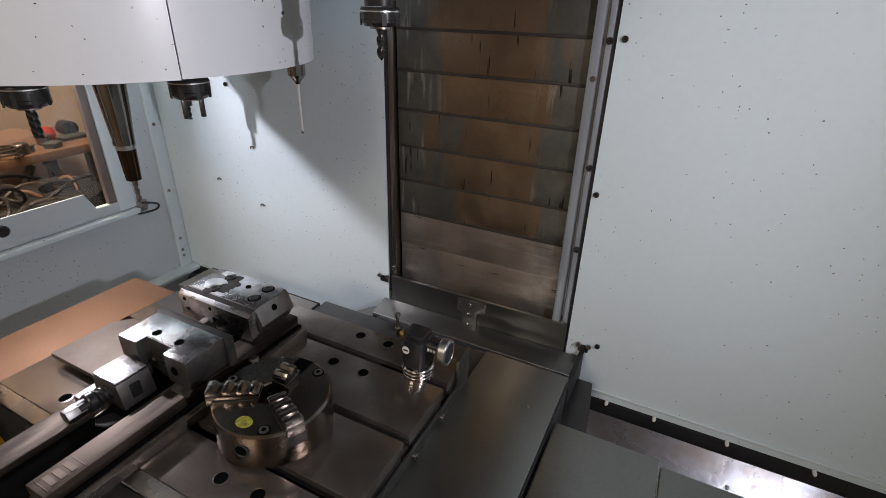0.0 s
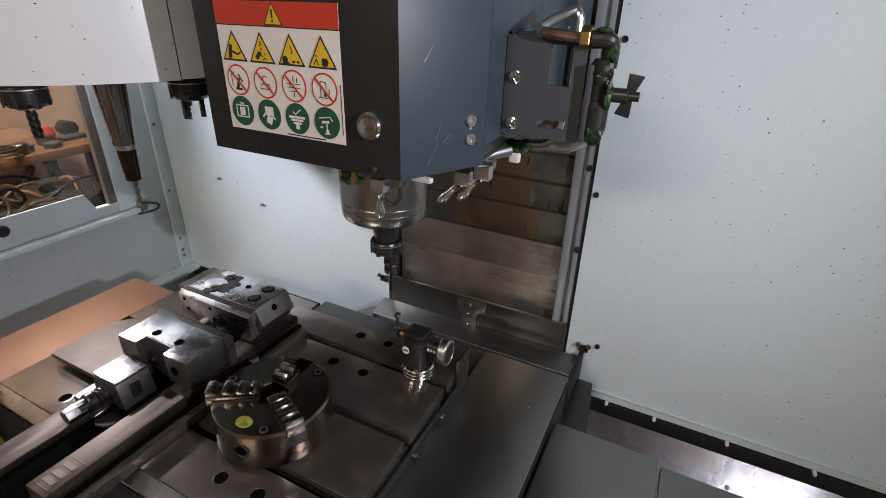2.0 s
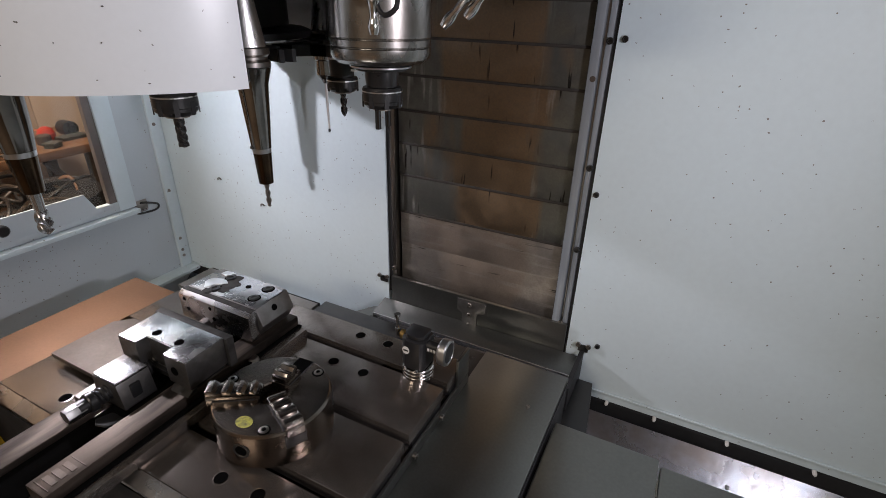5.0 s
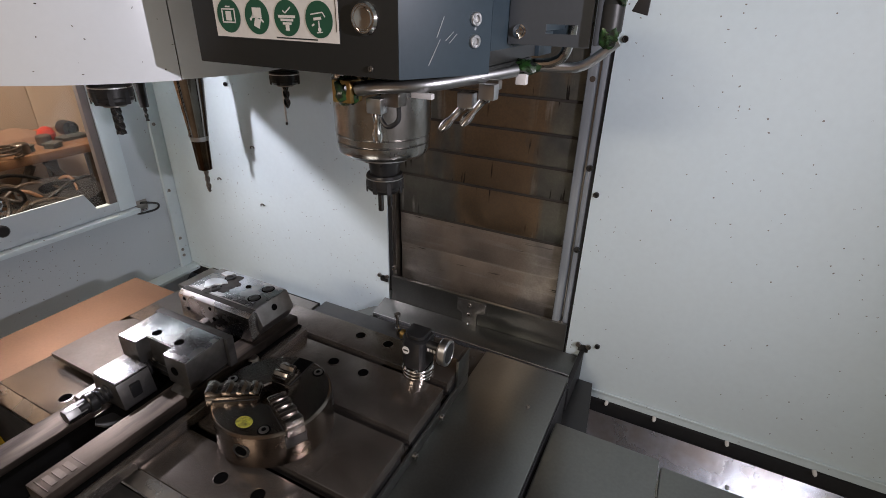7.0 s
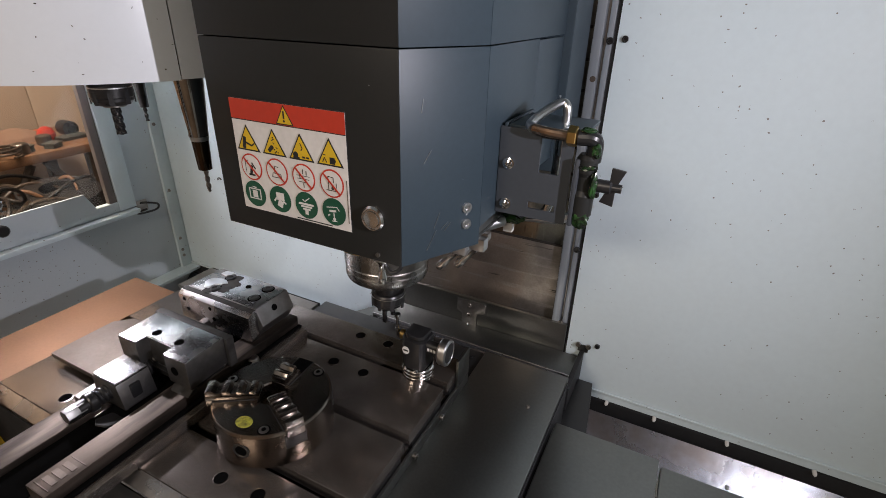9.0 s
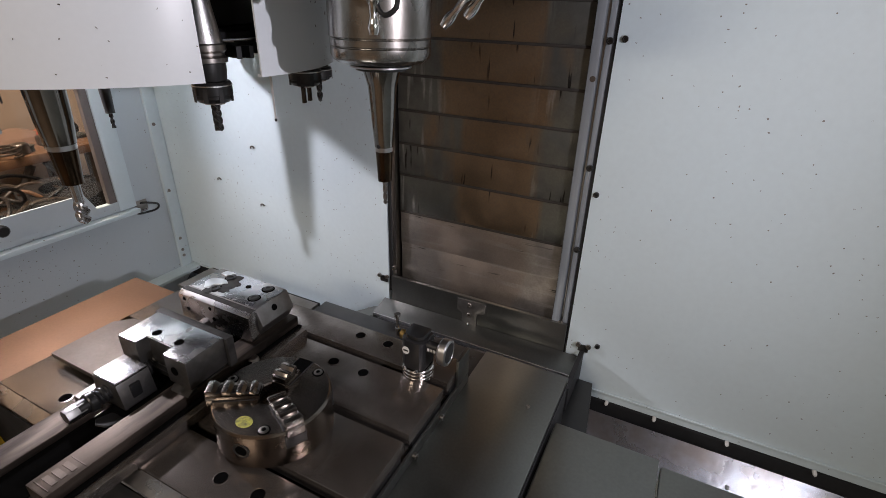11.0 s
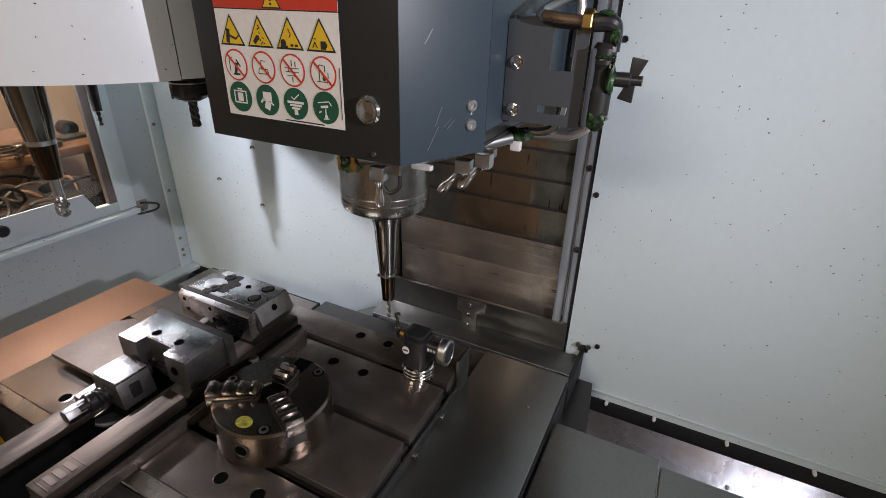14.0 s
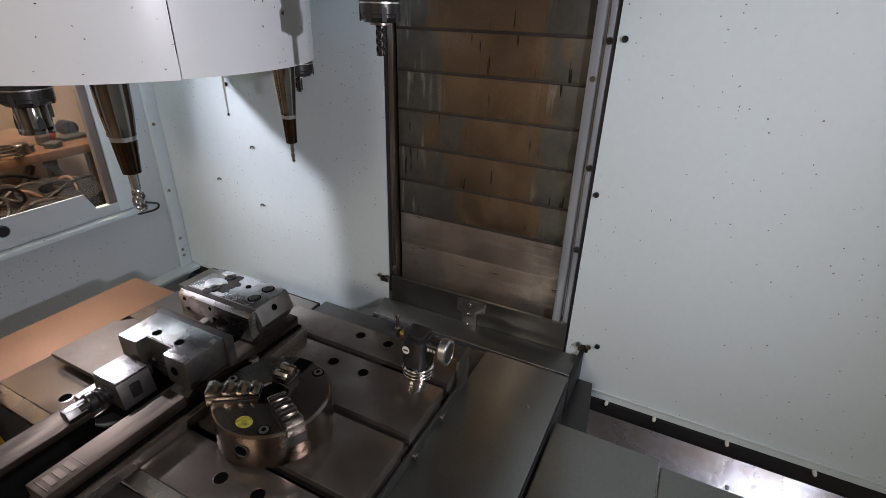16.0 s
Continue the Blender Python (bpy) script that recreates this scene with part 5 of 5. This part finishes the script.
    part("oil_slot", cuboid(-0.003, 0.0025, 0.304, 0.320, 0.034, 0.058, 0.002), BLACK, blk)
    part("screw_guard", prism(bmesh.new(), [(-0.020, 0.008), (-0.010, 0.016), (0.012, 0.012), (0.018, -0.004), (0.012, -0.020), (0.0, -0.026), (-0.014, -0.018)], 0, 0.003, at(0.006, 0.268, 0.0235) @ Matrix.Rotation(radians(-24), 4, "X"), 0.0008), RUBBER, v, "dark curved guard plate")
    st = part("front_bar", cuboid(-0.075, -0.029, 0.05, 0.2605, 0.0185, 0.032, 0.003), BAR, v, "worn brown-grey steel bar")
    part("bar_foot", cuboid(-0.075, -0.023, 0.05, 0.255, 0.0, 0.018, 0.002), BLACK_OXIDE, v)
    nut = thing("clamp_bolt", at(-0.592, 0.468, TABLE_Z), "small round-headed clamping bolt on the table", "bolt")
    part("head", turned([(0.012, 0), (0.012, 0.012), (0.010, 0.015), (0.010, 0.022), (0.008, 0.025), (0, 0.025)], 24), STEEL, nut)
    lab = thing("warning_label", at(-0.985, 0.225, 0.70), "yellow triangular warning label under the table's front", "label")
    part("triangle", prism(bmesh.new(), [(-0.03, -0.025), (0.03, -0.025), (0.0, 0.03)], 0, 0.001, FRONT), STICK_YELLOW, lab)
    bx = part("front_apron", cuboid(-0.99, -0.28, 0.226, 0.240, 0.60, TABLE_Z - 0.03, 0.002), RUBBER)
    tagged(bx, "black front apron under the table", "apron", "", "structure")


JAWS = (-147.0, 94.0, -26.0)


def chuck():
    c = thing("lathe_chuck", at(-0.465, 0.390, TABLE_Z), "oily three-jaw lathe chuck standing on the table", "chuck")
    r, h = 0.0843, 0.064
    part("body", turned([(0.076, 0.0), (0.079, 0.002), (r, 0.006), (r, h - 0.004), (r - 0.0015, h - 0.001), (r - 0.003, h), (0.024, h), (0.022, h - 0.002), (0.022, 0.025), (0, 0.025)], 80), CHUCK, c, "oily steel chuck body")
    side = Matrix(((1, 0, 0, 0), (0, 0, 1, 0), (0, 1, 0, 0), (0, 0, 0, 1)))
    for a in JAWS:
        m = Matrix.Rotation(radians(a), 4, "Z")
        short = a > 0
        end = 0.050 if short else 0.090
        j = part("jaw", prism(bmesh.new(), [(0.014, h - 0.008), (end, h - 0.008), (end, h + 0.008), (0.014, h + 0.006)], -0.0125, 0.0125, m @ side, 0.0008), JAW, c, "stepped jaw worn bright on its teeth")
        x = 0.0155
        for k, w in enumerate((0.013, 0.017, 0.020) if short else (0.014, 0.018, 0.020, 0.0225)):
            if x + w > end + 0.001:
                break
            z = h + 0.0082
            top = z + 0.006 + (0.006 if short else 0.0012 * k)
            part("jaw_tooth", prism(bmesh.new(), [(x, z), (x + w - 0.001, z), (x + w - 0.0015, top), (x + w * 0.55, top), (x + w * 0.30, top - 0.0045), (x, top - 0.0052)], -0.0120, 0.0120, m @ side, 0.0005), JAW, j)
            x += w
        if short:
            part("jaw_slot", cuboid(end + 0.001, r - 0.0031, -0.0126, 0.0126, h - 0.012, h + 0.0005, 0, m), HOLE, c, smooth=False)
        for s in (-1, 1):
            part("jaw_slot", cuboid(0.0225, r - 0.003, min(s * 0.0128, s * 0.0146), max(s * 0.0128, s * 0.0146), h - 0.01, h + 0.0004, 0, m), RUBBER, c, smooth=False)
        part("jaw_slot_mouth", cuboid(r - 0.0029, r + 0.0006, -0.0150, 0.0150, h - 0.030, h - 0.0085, 0.0004, m), BLACK_OXIDE, c)
    for a in (-77.0, 43.0, 163.0):
        key = Matrix.Rotation(radians(a), 4, "Z")
        part("key_socket", turned([(0.0125, 0), (0.0125, 0.0012), (0.0095, 0.0014), (0.0085, 0.0004), (0, 0.0004)], 24, key @ at(r - 0.0006, 0, 0.036, ALONG_X)), BLACK_OXIDE, c)
        part("key_hole", turned([(0.0082, 0), (0.0082, 0.0013), (0, 0.0013)], 24, key @ at(r - 0.0006, 0, 0.036, ALONG_X)), HOLE, c)
        face = Matrix.Rotation(radians(a + 22.5), 4, "Z") @ at(0.0725, 0, h)
        part("counterbore", turned([(0.0088, 0), (0.0088, 0.0005), (0, 0.0005)], 20, face), HOLE, c)
        bolt = part("screw", turned([(0.0068, 0.0006), (0.0068, 0.0014), (0.0058, 0.0018), (0, 0.0018)], 20, face), STEEL, c)
        part("socket", turned([(0.0034, 0.0019), (0.0034, 0.0023), (0, 0.0023)], 6, face), HOLE, bolt)
    part("label", turned([(0.0125, 0), (0.0125, 0.0006), (0, 0.0006)], 24, at(0.0079, -0.0608, h) @ Matrix.Scale(0.8, 4, (0, 1, 0))), YELLOW, c, "worn round yellow label")


def tool_setter():
    s = thing("tool_setter", at(-0.337, 0.597, TABLE_Z) @ Matrix.Diagonal((0.88, 0.88, 1.0, 1.0)), "black tool length setter with a chrome knob on a steel base", "tool setter")
    part("base", turned([(0.031, 0), (0.031, 0.005), (0.030, 0.006), (0.031, 0.007), (0.031, 0.012), (0.030, 0.013), (0.031, 0.014), (0.031, 0.019), (0.029, 0.021)], 48), CHROME, s, "stacked bright steel rings")
    part("body", prism(bmesh.new(), [(-0.027, -0.016), (-0.016, -0.027), (0.016, -0.027), (0.024, -0.018), (0.024, 0.022), (-0.027, 0.022)], 0.0215, 0.080, None, 0.005), BLACK, s, "black moulded body")
    part("cap", prism(bmesh.new(), [(-0.022, -0.012), (-0.012, -0.022), (0.012, -0.022), (0.02, -0.014), (0.02, 0.018), (-0.022, 0.018)], 0.0805, 0.089, None, 0.004), BLACK, s)
    part("round_mark", turned([(0.0075, 0), (0.0075, 0.0006), (0, 0.0006)], 24, at(-0.012, -0.0272, 0.060, FRONT)), STICK_WHITE, s, "white round mark")
    part("mark_bar", cuboid(-0.017, -0.007, -0.0284, -0.0279, 0.0585, 0.0615, 0, None), BLACK, s, smooth=False)
    arm = part("arm", turned([(0.011, 0), (0.011, 0.026), (0.009, 0.028)], 24, at(0.024, -0.004, 0.067, ALONG_X)), BLACK, s)
    for i in range(3):
        part("letter_bar", cuboid(0.0280 + i * 0.0062, 0.0322 + i * 0.0062, -0.0156, -0.0150, 0.064, 0.0695, 0), STICK_WHITE, arm, smooth=False)
    part("knob", turned([(0.018, 0), (0.0215, 0.002), (0.0235, 0.005), (0.0235, 0.017), (0.0225, 0.019), (0.0190, 0.020), (0.0180, 0.018), (0, 0.018)], 40, at(0.050, -0.006, 0.067, ALONG_X)), ALU, s, "satin metal knob")
    part("dial", turned([(0.0178, 0), (0.0178, 0.0008), (0, 0.0008)], 32, at(0.0681, -0.006, 0.067, ALONG_X)), BLACK, s, "dark dial")
    part("brass_neck", turned([(0.009, 0), (0.009, 0.008), (0.007, 0.009)], 20, at(-0.028, -0.002, 0.072, ALONG_X @ Matrix.Rotation(radians(180), 4, "Y"))), BRASS, s)
    part("stylus_stem", turned([(0.003, 0), (0.003, 0.012), (0.0045, 0.013), (0.0045, 0.018), (0.003, 0.019), (0.0028, 0.040), (0.006, 0.041), (0.006, 0.046), (0, 0.046)], 16, at(-0.045, -0.002, 0.064)), CHROME, s, "bright stylus pin")
    part("stylus_arm", cuboid(-0.046, -0.036, -0.005, 0.001, 0.066, 0.076, 0.001), BLACK_OXIDE, s)
    for x in (-0.014, 0.010):
        part("screw", cap_screw(bmesh.new(), at(x, -0.028, 0.0215), 0.004, 0.006), CHROME, s)


# ---- workshop behind the window and round the machine ----


def workshop():
    for n, a in (("wall_west_room", (-5.2, -5.1, -5, 4)), ("wall_south_room", (-5.1, 4.4, -5.1, -5)), ("wall_east_room", (4.4, 4.5, -5.1, 4)), ("wall_north_room", (-5.1, 4.4, 4, 4.1))):
        slab(n, *a, 0.0, 3.0, ROOM_WALL, "warm lit beige workshop wall")
    slab("ceiling_room", -5.2, 4.5, -5.1, 4.1, 3.0, 3.1, ROOM_WALL, "beige workshop ceiling")
    b = thing("workbench", at(-2.82, 0.80, 0), "orange-brown wooden workbench with dark legs and braces", "workbench")
    part("bench_top", cuboid(-0.26, 0.24, -1.0, 0.66, 0.745, 0.785, 0.004), WOOD, b)
    for x in (-0.2, 0.2):
        for y in (-0.9, 0.10, 0.56):
            part("leg", cuboid(x - 0.022, x + 0.022, y - 0.022, y + 0.022, 0.0, 0.744, 0.003), DARK_STUFF, b)
    for y0, y1 in ((0.56, 0.36), (0.10, 0.30)):
        part("brace", tube(bmesh.new(), [(0.2, y0, 0.42), (0.2, y1, 0.735)], 0.018, 6, False), DARK_STUFF, b)
    part("lower_shelf", cuboid(-0.24, 0.22, -0.95, 0.62, 0.42, 0.45, 0.003), ORANGE_WOOD, b, "bright orange lower shelf")
    rnd = random.Random(4)

    def clutter(name, bm, material, x, y, z, turn=0.0, label="", category="", group="clutter on the bench"):
        o = part(name, bm, material, at=at(x, y, z, Matrix.Rotation(turn, 4, "Z")))
        return tagged(o, label, category, group)

    for i in range(22):
        x, y, s = -2.82 + rnd.uniform(-0.2, 0.2), 0.98 + rnd.uniform(-0.75, 0.42), rnd.uniform(0.014, 0.034)
        if i % 3 == 0:
            clutter("tin", turned([(s * 0.8, 0), (s, 0.005), (s, s * 1.3), (s * 0.85, s * 1.45), (0, s * 1.45)], 20), (DARK_STUFF, STEEL)[i % 2], x, y, 0.785, 0, "small dark workshop tin on the bench", "tin")
        elif i % 3 == 1:
            clutter("tool_box", cuboid(-s * 1.3, s * 1.3, -s, s, 0, s * 0.8, 0.004), (DARK_STUFF, BLACK, ORANGE)[i % 3 if i % 4 else 2], x, y, 0.785, rnd.uniform(0, 3), "small tool box on the bench", "box")
        else:
            clutter("spanner", tube(bmesh.new(), [(-s * 2, 0, 0.008), (0, 0.004, 0.010), (s * 2, 0, 0.008)], 0.008, 8), STEEL, x, y, 0.785, rnd.uniform(0, 3), "steel hand tool lying on the bench", "hand tool")
    clutter("round_bottle", turned([(0.026, 0), (0.036, 0.014), (0.038, 0.034), (0.028, 0.056), (0.012, 0.066), (0, 0.066)], 24), RED, -2.80, 1.28, 0.785, 0, "red rounded bottle on the bench", "bottle")
    clutter("paint_roll", turned([(0.035, 0), (0.037, 0.004), (0.037, 0.07), (0.022, 0.072), (0.022, 0.02), (0, 0.02)], 24, ALONG_X), BLACK, -2.86, 1.39, 0.822, 0, "black roll lying on the bench", "roll")
    clutter("cloth_heap", turned([(0.12, 0), (0.105, 0.022), (0.07, 0.040), (0.03, 0.052), (0, 0.050)], 11), CLOTH, -2.93, 1.20, 0.785, 0.4, "brown cloth heaped on the bench", "cloth")
    for x, y, w, d, hgt, turn in ((-2.68, 1.10, 0.10, 0.07, 0.030, 0.2), (-2.66, 0.96, 0.08, 0.09, 0.036, -0.3), (-2.74, 1.36, 0.06, 0.12, 0.016, 0.1), (-2.64, 1.22, 0.05, 0.06, 0.024, 0.5)):
        bm = prism(bmesh.new(), [(-w / 2, -d / 2), (w / 2, -d / 2), (w / 2, d / 2), (-w / 2, d / 2)], 0, hgt, None, 0.004)
        box(bm, -w / 2 - 0.004, w / 2 + 0.004, -d / 2 - 0.004, d / 2 + 0.004, hgt - 0.004, hgt + 0.001, 0.001)
        clutter("parts_tray", bm, TRAY_GREY, x, y, 0.785, turn, "dark grey-green plastic parts tray on the bench", "tray")
    coil = bmesh.new()
    tube(coil, [(0.05 * math.cos(k * 0.8) * (1 - k * 0.02), 0.05 * math.sin(k * 0.8), 0.006 + 0.002 * k) for k in range(22)], 0.005, 8)
    clutter("chain", coil, DARK_STUFF, -2.62, 1.03, 0.785, 0, "small heaped steel chain on the bench", "chain")
    for i in range(12):
        r = 0.10 + 0.03 * (i % 4)
        cx, cy, cz = -2.30 + rnd.uniform(-0.10, 0.12), 0.80 + rnd.uniform(-0.25, 0.22), 0.69 + rnd.uniform(-0.05, 0.07)
        pts = [(cx + r * math.cos(a) * 0.8, cy + r * math.sin(a), cz + 0.05 * math.sin(a * 2 + i)) for a in (2 * math.pi * k / 18 for k in range(19))]
        o = part("cable_coil", tube(bmesh.new(), pts, 0.0075, 8), (WOOD, BLACK, DARK_STUFF, BLACK)[i % 4])
        tagged(o, "loose coil of cable heaped on a crate", "cable coil", "cable coils")
    cab = part("storage_crate", cuboid(-2.50, -2.08, 0.35, 1.25, 0.0, 0.61, 0.01), DARK_STUFF)
    tagged(cab, "dark crate under the heaped cables", "crate")
    hump = part("hose_drum", turned([(0.135, 0), (0.150, 0.012), (0.155, 0.05), (0.145, 0.085), (0.12, 0.095), (0.07, 0.095), (0.06, 0.06)], 40, at(-2.30, 1.03, 0.615, Matrix.Rotation(radians(8), 4, "Y"))), RUBBER)
    tagged(hump, "dark hose drum on the crate", "hose drum")
    for y0, y1 in ((-1.2, 0.35), (0.352, 1.42), (1.422, 2.2)):
        pn = part("locker", cuboid(-3.30, -3.16, y0, y1, 0.0, 2.1, 0.006), ROOM_WALL)
        tagged(pn, "beige locker front behind the bench", "locker", "lockers")


cabin()
trays()
table()
column()
cover_slats = way_cover()
spindle = spindle_head()
changer, changer_disc, changer_door = carousel()
tool_set = make_tools()
vise()
chuck()
tool_setter()
workshop()

# ---- what moves ----
# height of the spindle head above its first stop, over the time
HEIGHTS = ((0, .390), (.3, .362), (.6, .315), (.9, .263), (1.2, .210), (1.5, .160), (1.8, .107), (2.0, .0708), (2.2, .034), (2.35, .008), (2.5, 0), (3.7, 0), (3.8, .0134), (3.9, .16),
           (4.0, .39), (4.1, .36), (4.2, .287), (4.45, .287), (4.55, .42), (4.65, .42), (4.8, .287), (5.1, .287), (5.2, .37), (5.35, .40), (5.5, .392), (5.8, .362), (6.1, .318), (6.3, .285),
           (6.6, .235), (7.0, .168), (7.5, .083), (8.0, -.007), (8.2, -.024), (8.4, -.028), (9.75, -.028), (9.85, -.01), (9.95, .30), (10.05, .40), (10.15, .288), (10.45, .287), (10.55, .42),
           (10.65, .42), (10.75, .287), (11.05, .287), (11.15, .38), (11.3, .399), (11.6, .353), (11.9, .308), (12.2, .258), (12.5, .203), (13.0, .1126), (13.2, .096), (13.4, .088), (13.6, .086),
           (14.4, .087), (14.5, .0975), (14.6, .32), (14.7, .40), (14.8, .288), (15.1, .287), (15.2, .42), (15.3, .42), (15.4, .287), (15.7, .287), (15.8, .36), (15.9, .40), (16.0, .392))
# carousel stroke (0 in, 1 at the spindle) and pockets turned
STROKE = ((0, 0), (4.15, 0), (4.2, .22), (4.25, .5), (4.35, 1), (4.9, 1), (5.0, .5), (5.1, 0), (10.15, 0), (10.25, .5), (10.35, 1), (10.85, 1), (10.95, .5), (11.05, 0), (14.8, 0), (14.9, .5), (15.0, 1), (15.5, 1),
          (15.6, .5), (15.7, 0), (16, 0))
POCKET = ((0, 0), (4.55, 0), (4.75, 1), (10.55, 1), (10.7, 2), (15.2, 2), (15.3, 2.6), (15.4, 3), (16, 3))
HELD = {0: (-1, 4.45), 1: (4.8, 10.45), 2: (10.75, 15.1), 3: (15.4, 17)}


def value(rows, t):
    """Between the rows without overshoot (monotone cubic)."""
    if t <= rows[0][0]:
        return rows[0][1]
    if t >= rows[-1][0]:
        return rows[-1][1]
    i = max(k for k in range(len(rows) - 1) if rows[k][0] <= t)

    def slope(k):
        return (rows[k + 1][1] - rows[k][1]) / (rows[k + 1][0] - rows[k][0])

    def tangent(k):
        if k == 0 or k == len(rows) - 1 or slope(k - 1) * slope(k) <= 0:
            return 0.0
        return 2 * slope(k - 1) * slope(k) / (slope(k - 1) + slope(k))

    (t0, v0), (t1, v1) = rows[i], rows[i + 1]
    w, s = t1 - t0, (t - t0) / (t1 - t0)
    return (2 * s ** 3 - 3 * s * s + 1) * v0 + (s ** 3 - 2 * s * s + s) * w * tangent(i) + (3 * s * s - 2 * s ** 3) * v1 + (s ** 3 - s * s) * w * tangent(i + 1)


def motions():
    quick = ((3.7, 5.3), (9.7, 11.3), (14.4, 16.0))
    times = sorted({round(k / 10, 4) for k in range(161)} | {round(k / 30, 4) for a, b in quick for k in range(int(a * 30), int(b * 30) + 1)})
    h = {t: value(HEIGHTS, t) for t in times}
    s = {t: value(STROKE, t) for t in times}
    k = {t: value(POCKET, t) for t in times}
    walk(spindle, [(t, pose(SX, SY, NOSE + h[t])) for t in times])
    for i, slat in enumerate(cover_slats):
        walk(slat, [(t, pose(0, 0, SLAT_BASE + 0.001 + (0.18 * max(0.0, min(0.39 - h[t], h[t])) if i else 0.0) + i * slat_pitch(h[t]))) for t in times])
    walk(changer, [(t, pose(SX - CR - SLIDE * (1 - s[t]), SY, 0)) for t in times])
    walk(changer_disc, [(t, pose(0, 0, 0, 0, 0, STEP * k[t])) for t in times])
    walk(changer_door, [(t, pose(0, 0, 0, 0, 0, DOOR_TURN * min(1.0, s[t] * 1.6))) for t in times])
    for index, tool_ob in tool_set.items():
        rows = []
        for t in times:
            a = STEP * (k[t] - index)
            held = index in HELD and HELD[index][0] < t < HELD[index][1]
            if held:
                rows.append((t, pose(SX, SY, NOSE + h[t] - 0.003, 0, 0, 0)))
            else:
                cx = SX - CR - SLIDE * (1 - s[t])
                rows.append((t, pose(cx + CR * math.cos(radians(a)), SY + CR * math.sin(radians(a)), NOSE + 0.284, 0, 0, a)))
        walk(tool_ob, rows)


DOOR_TURN = 46.0
motions()
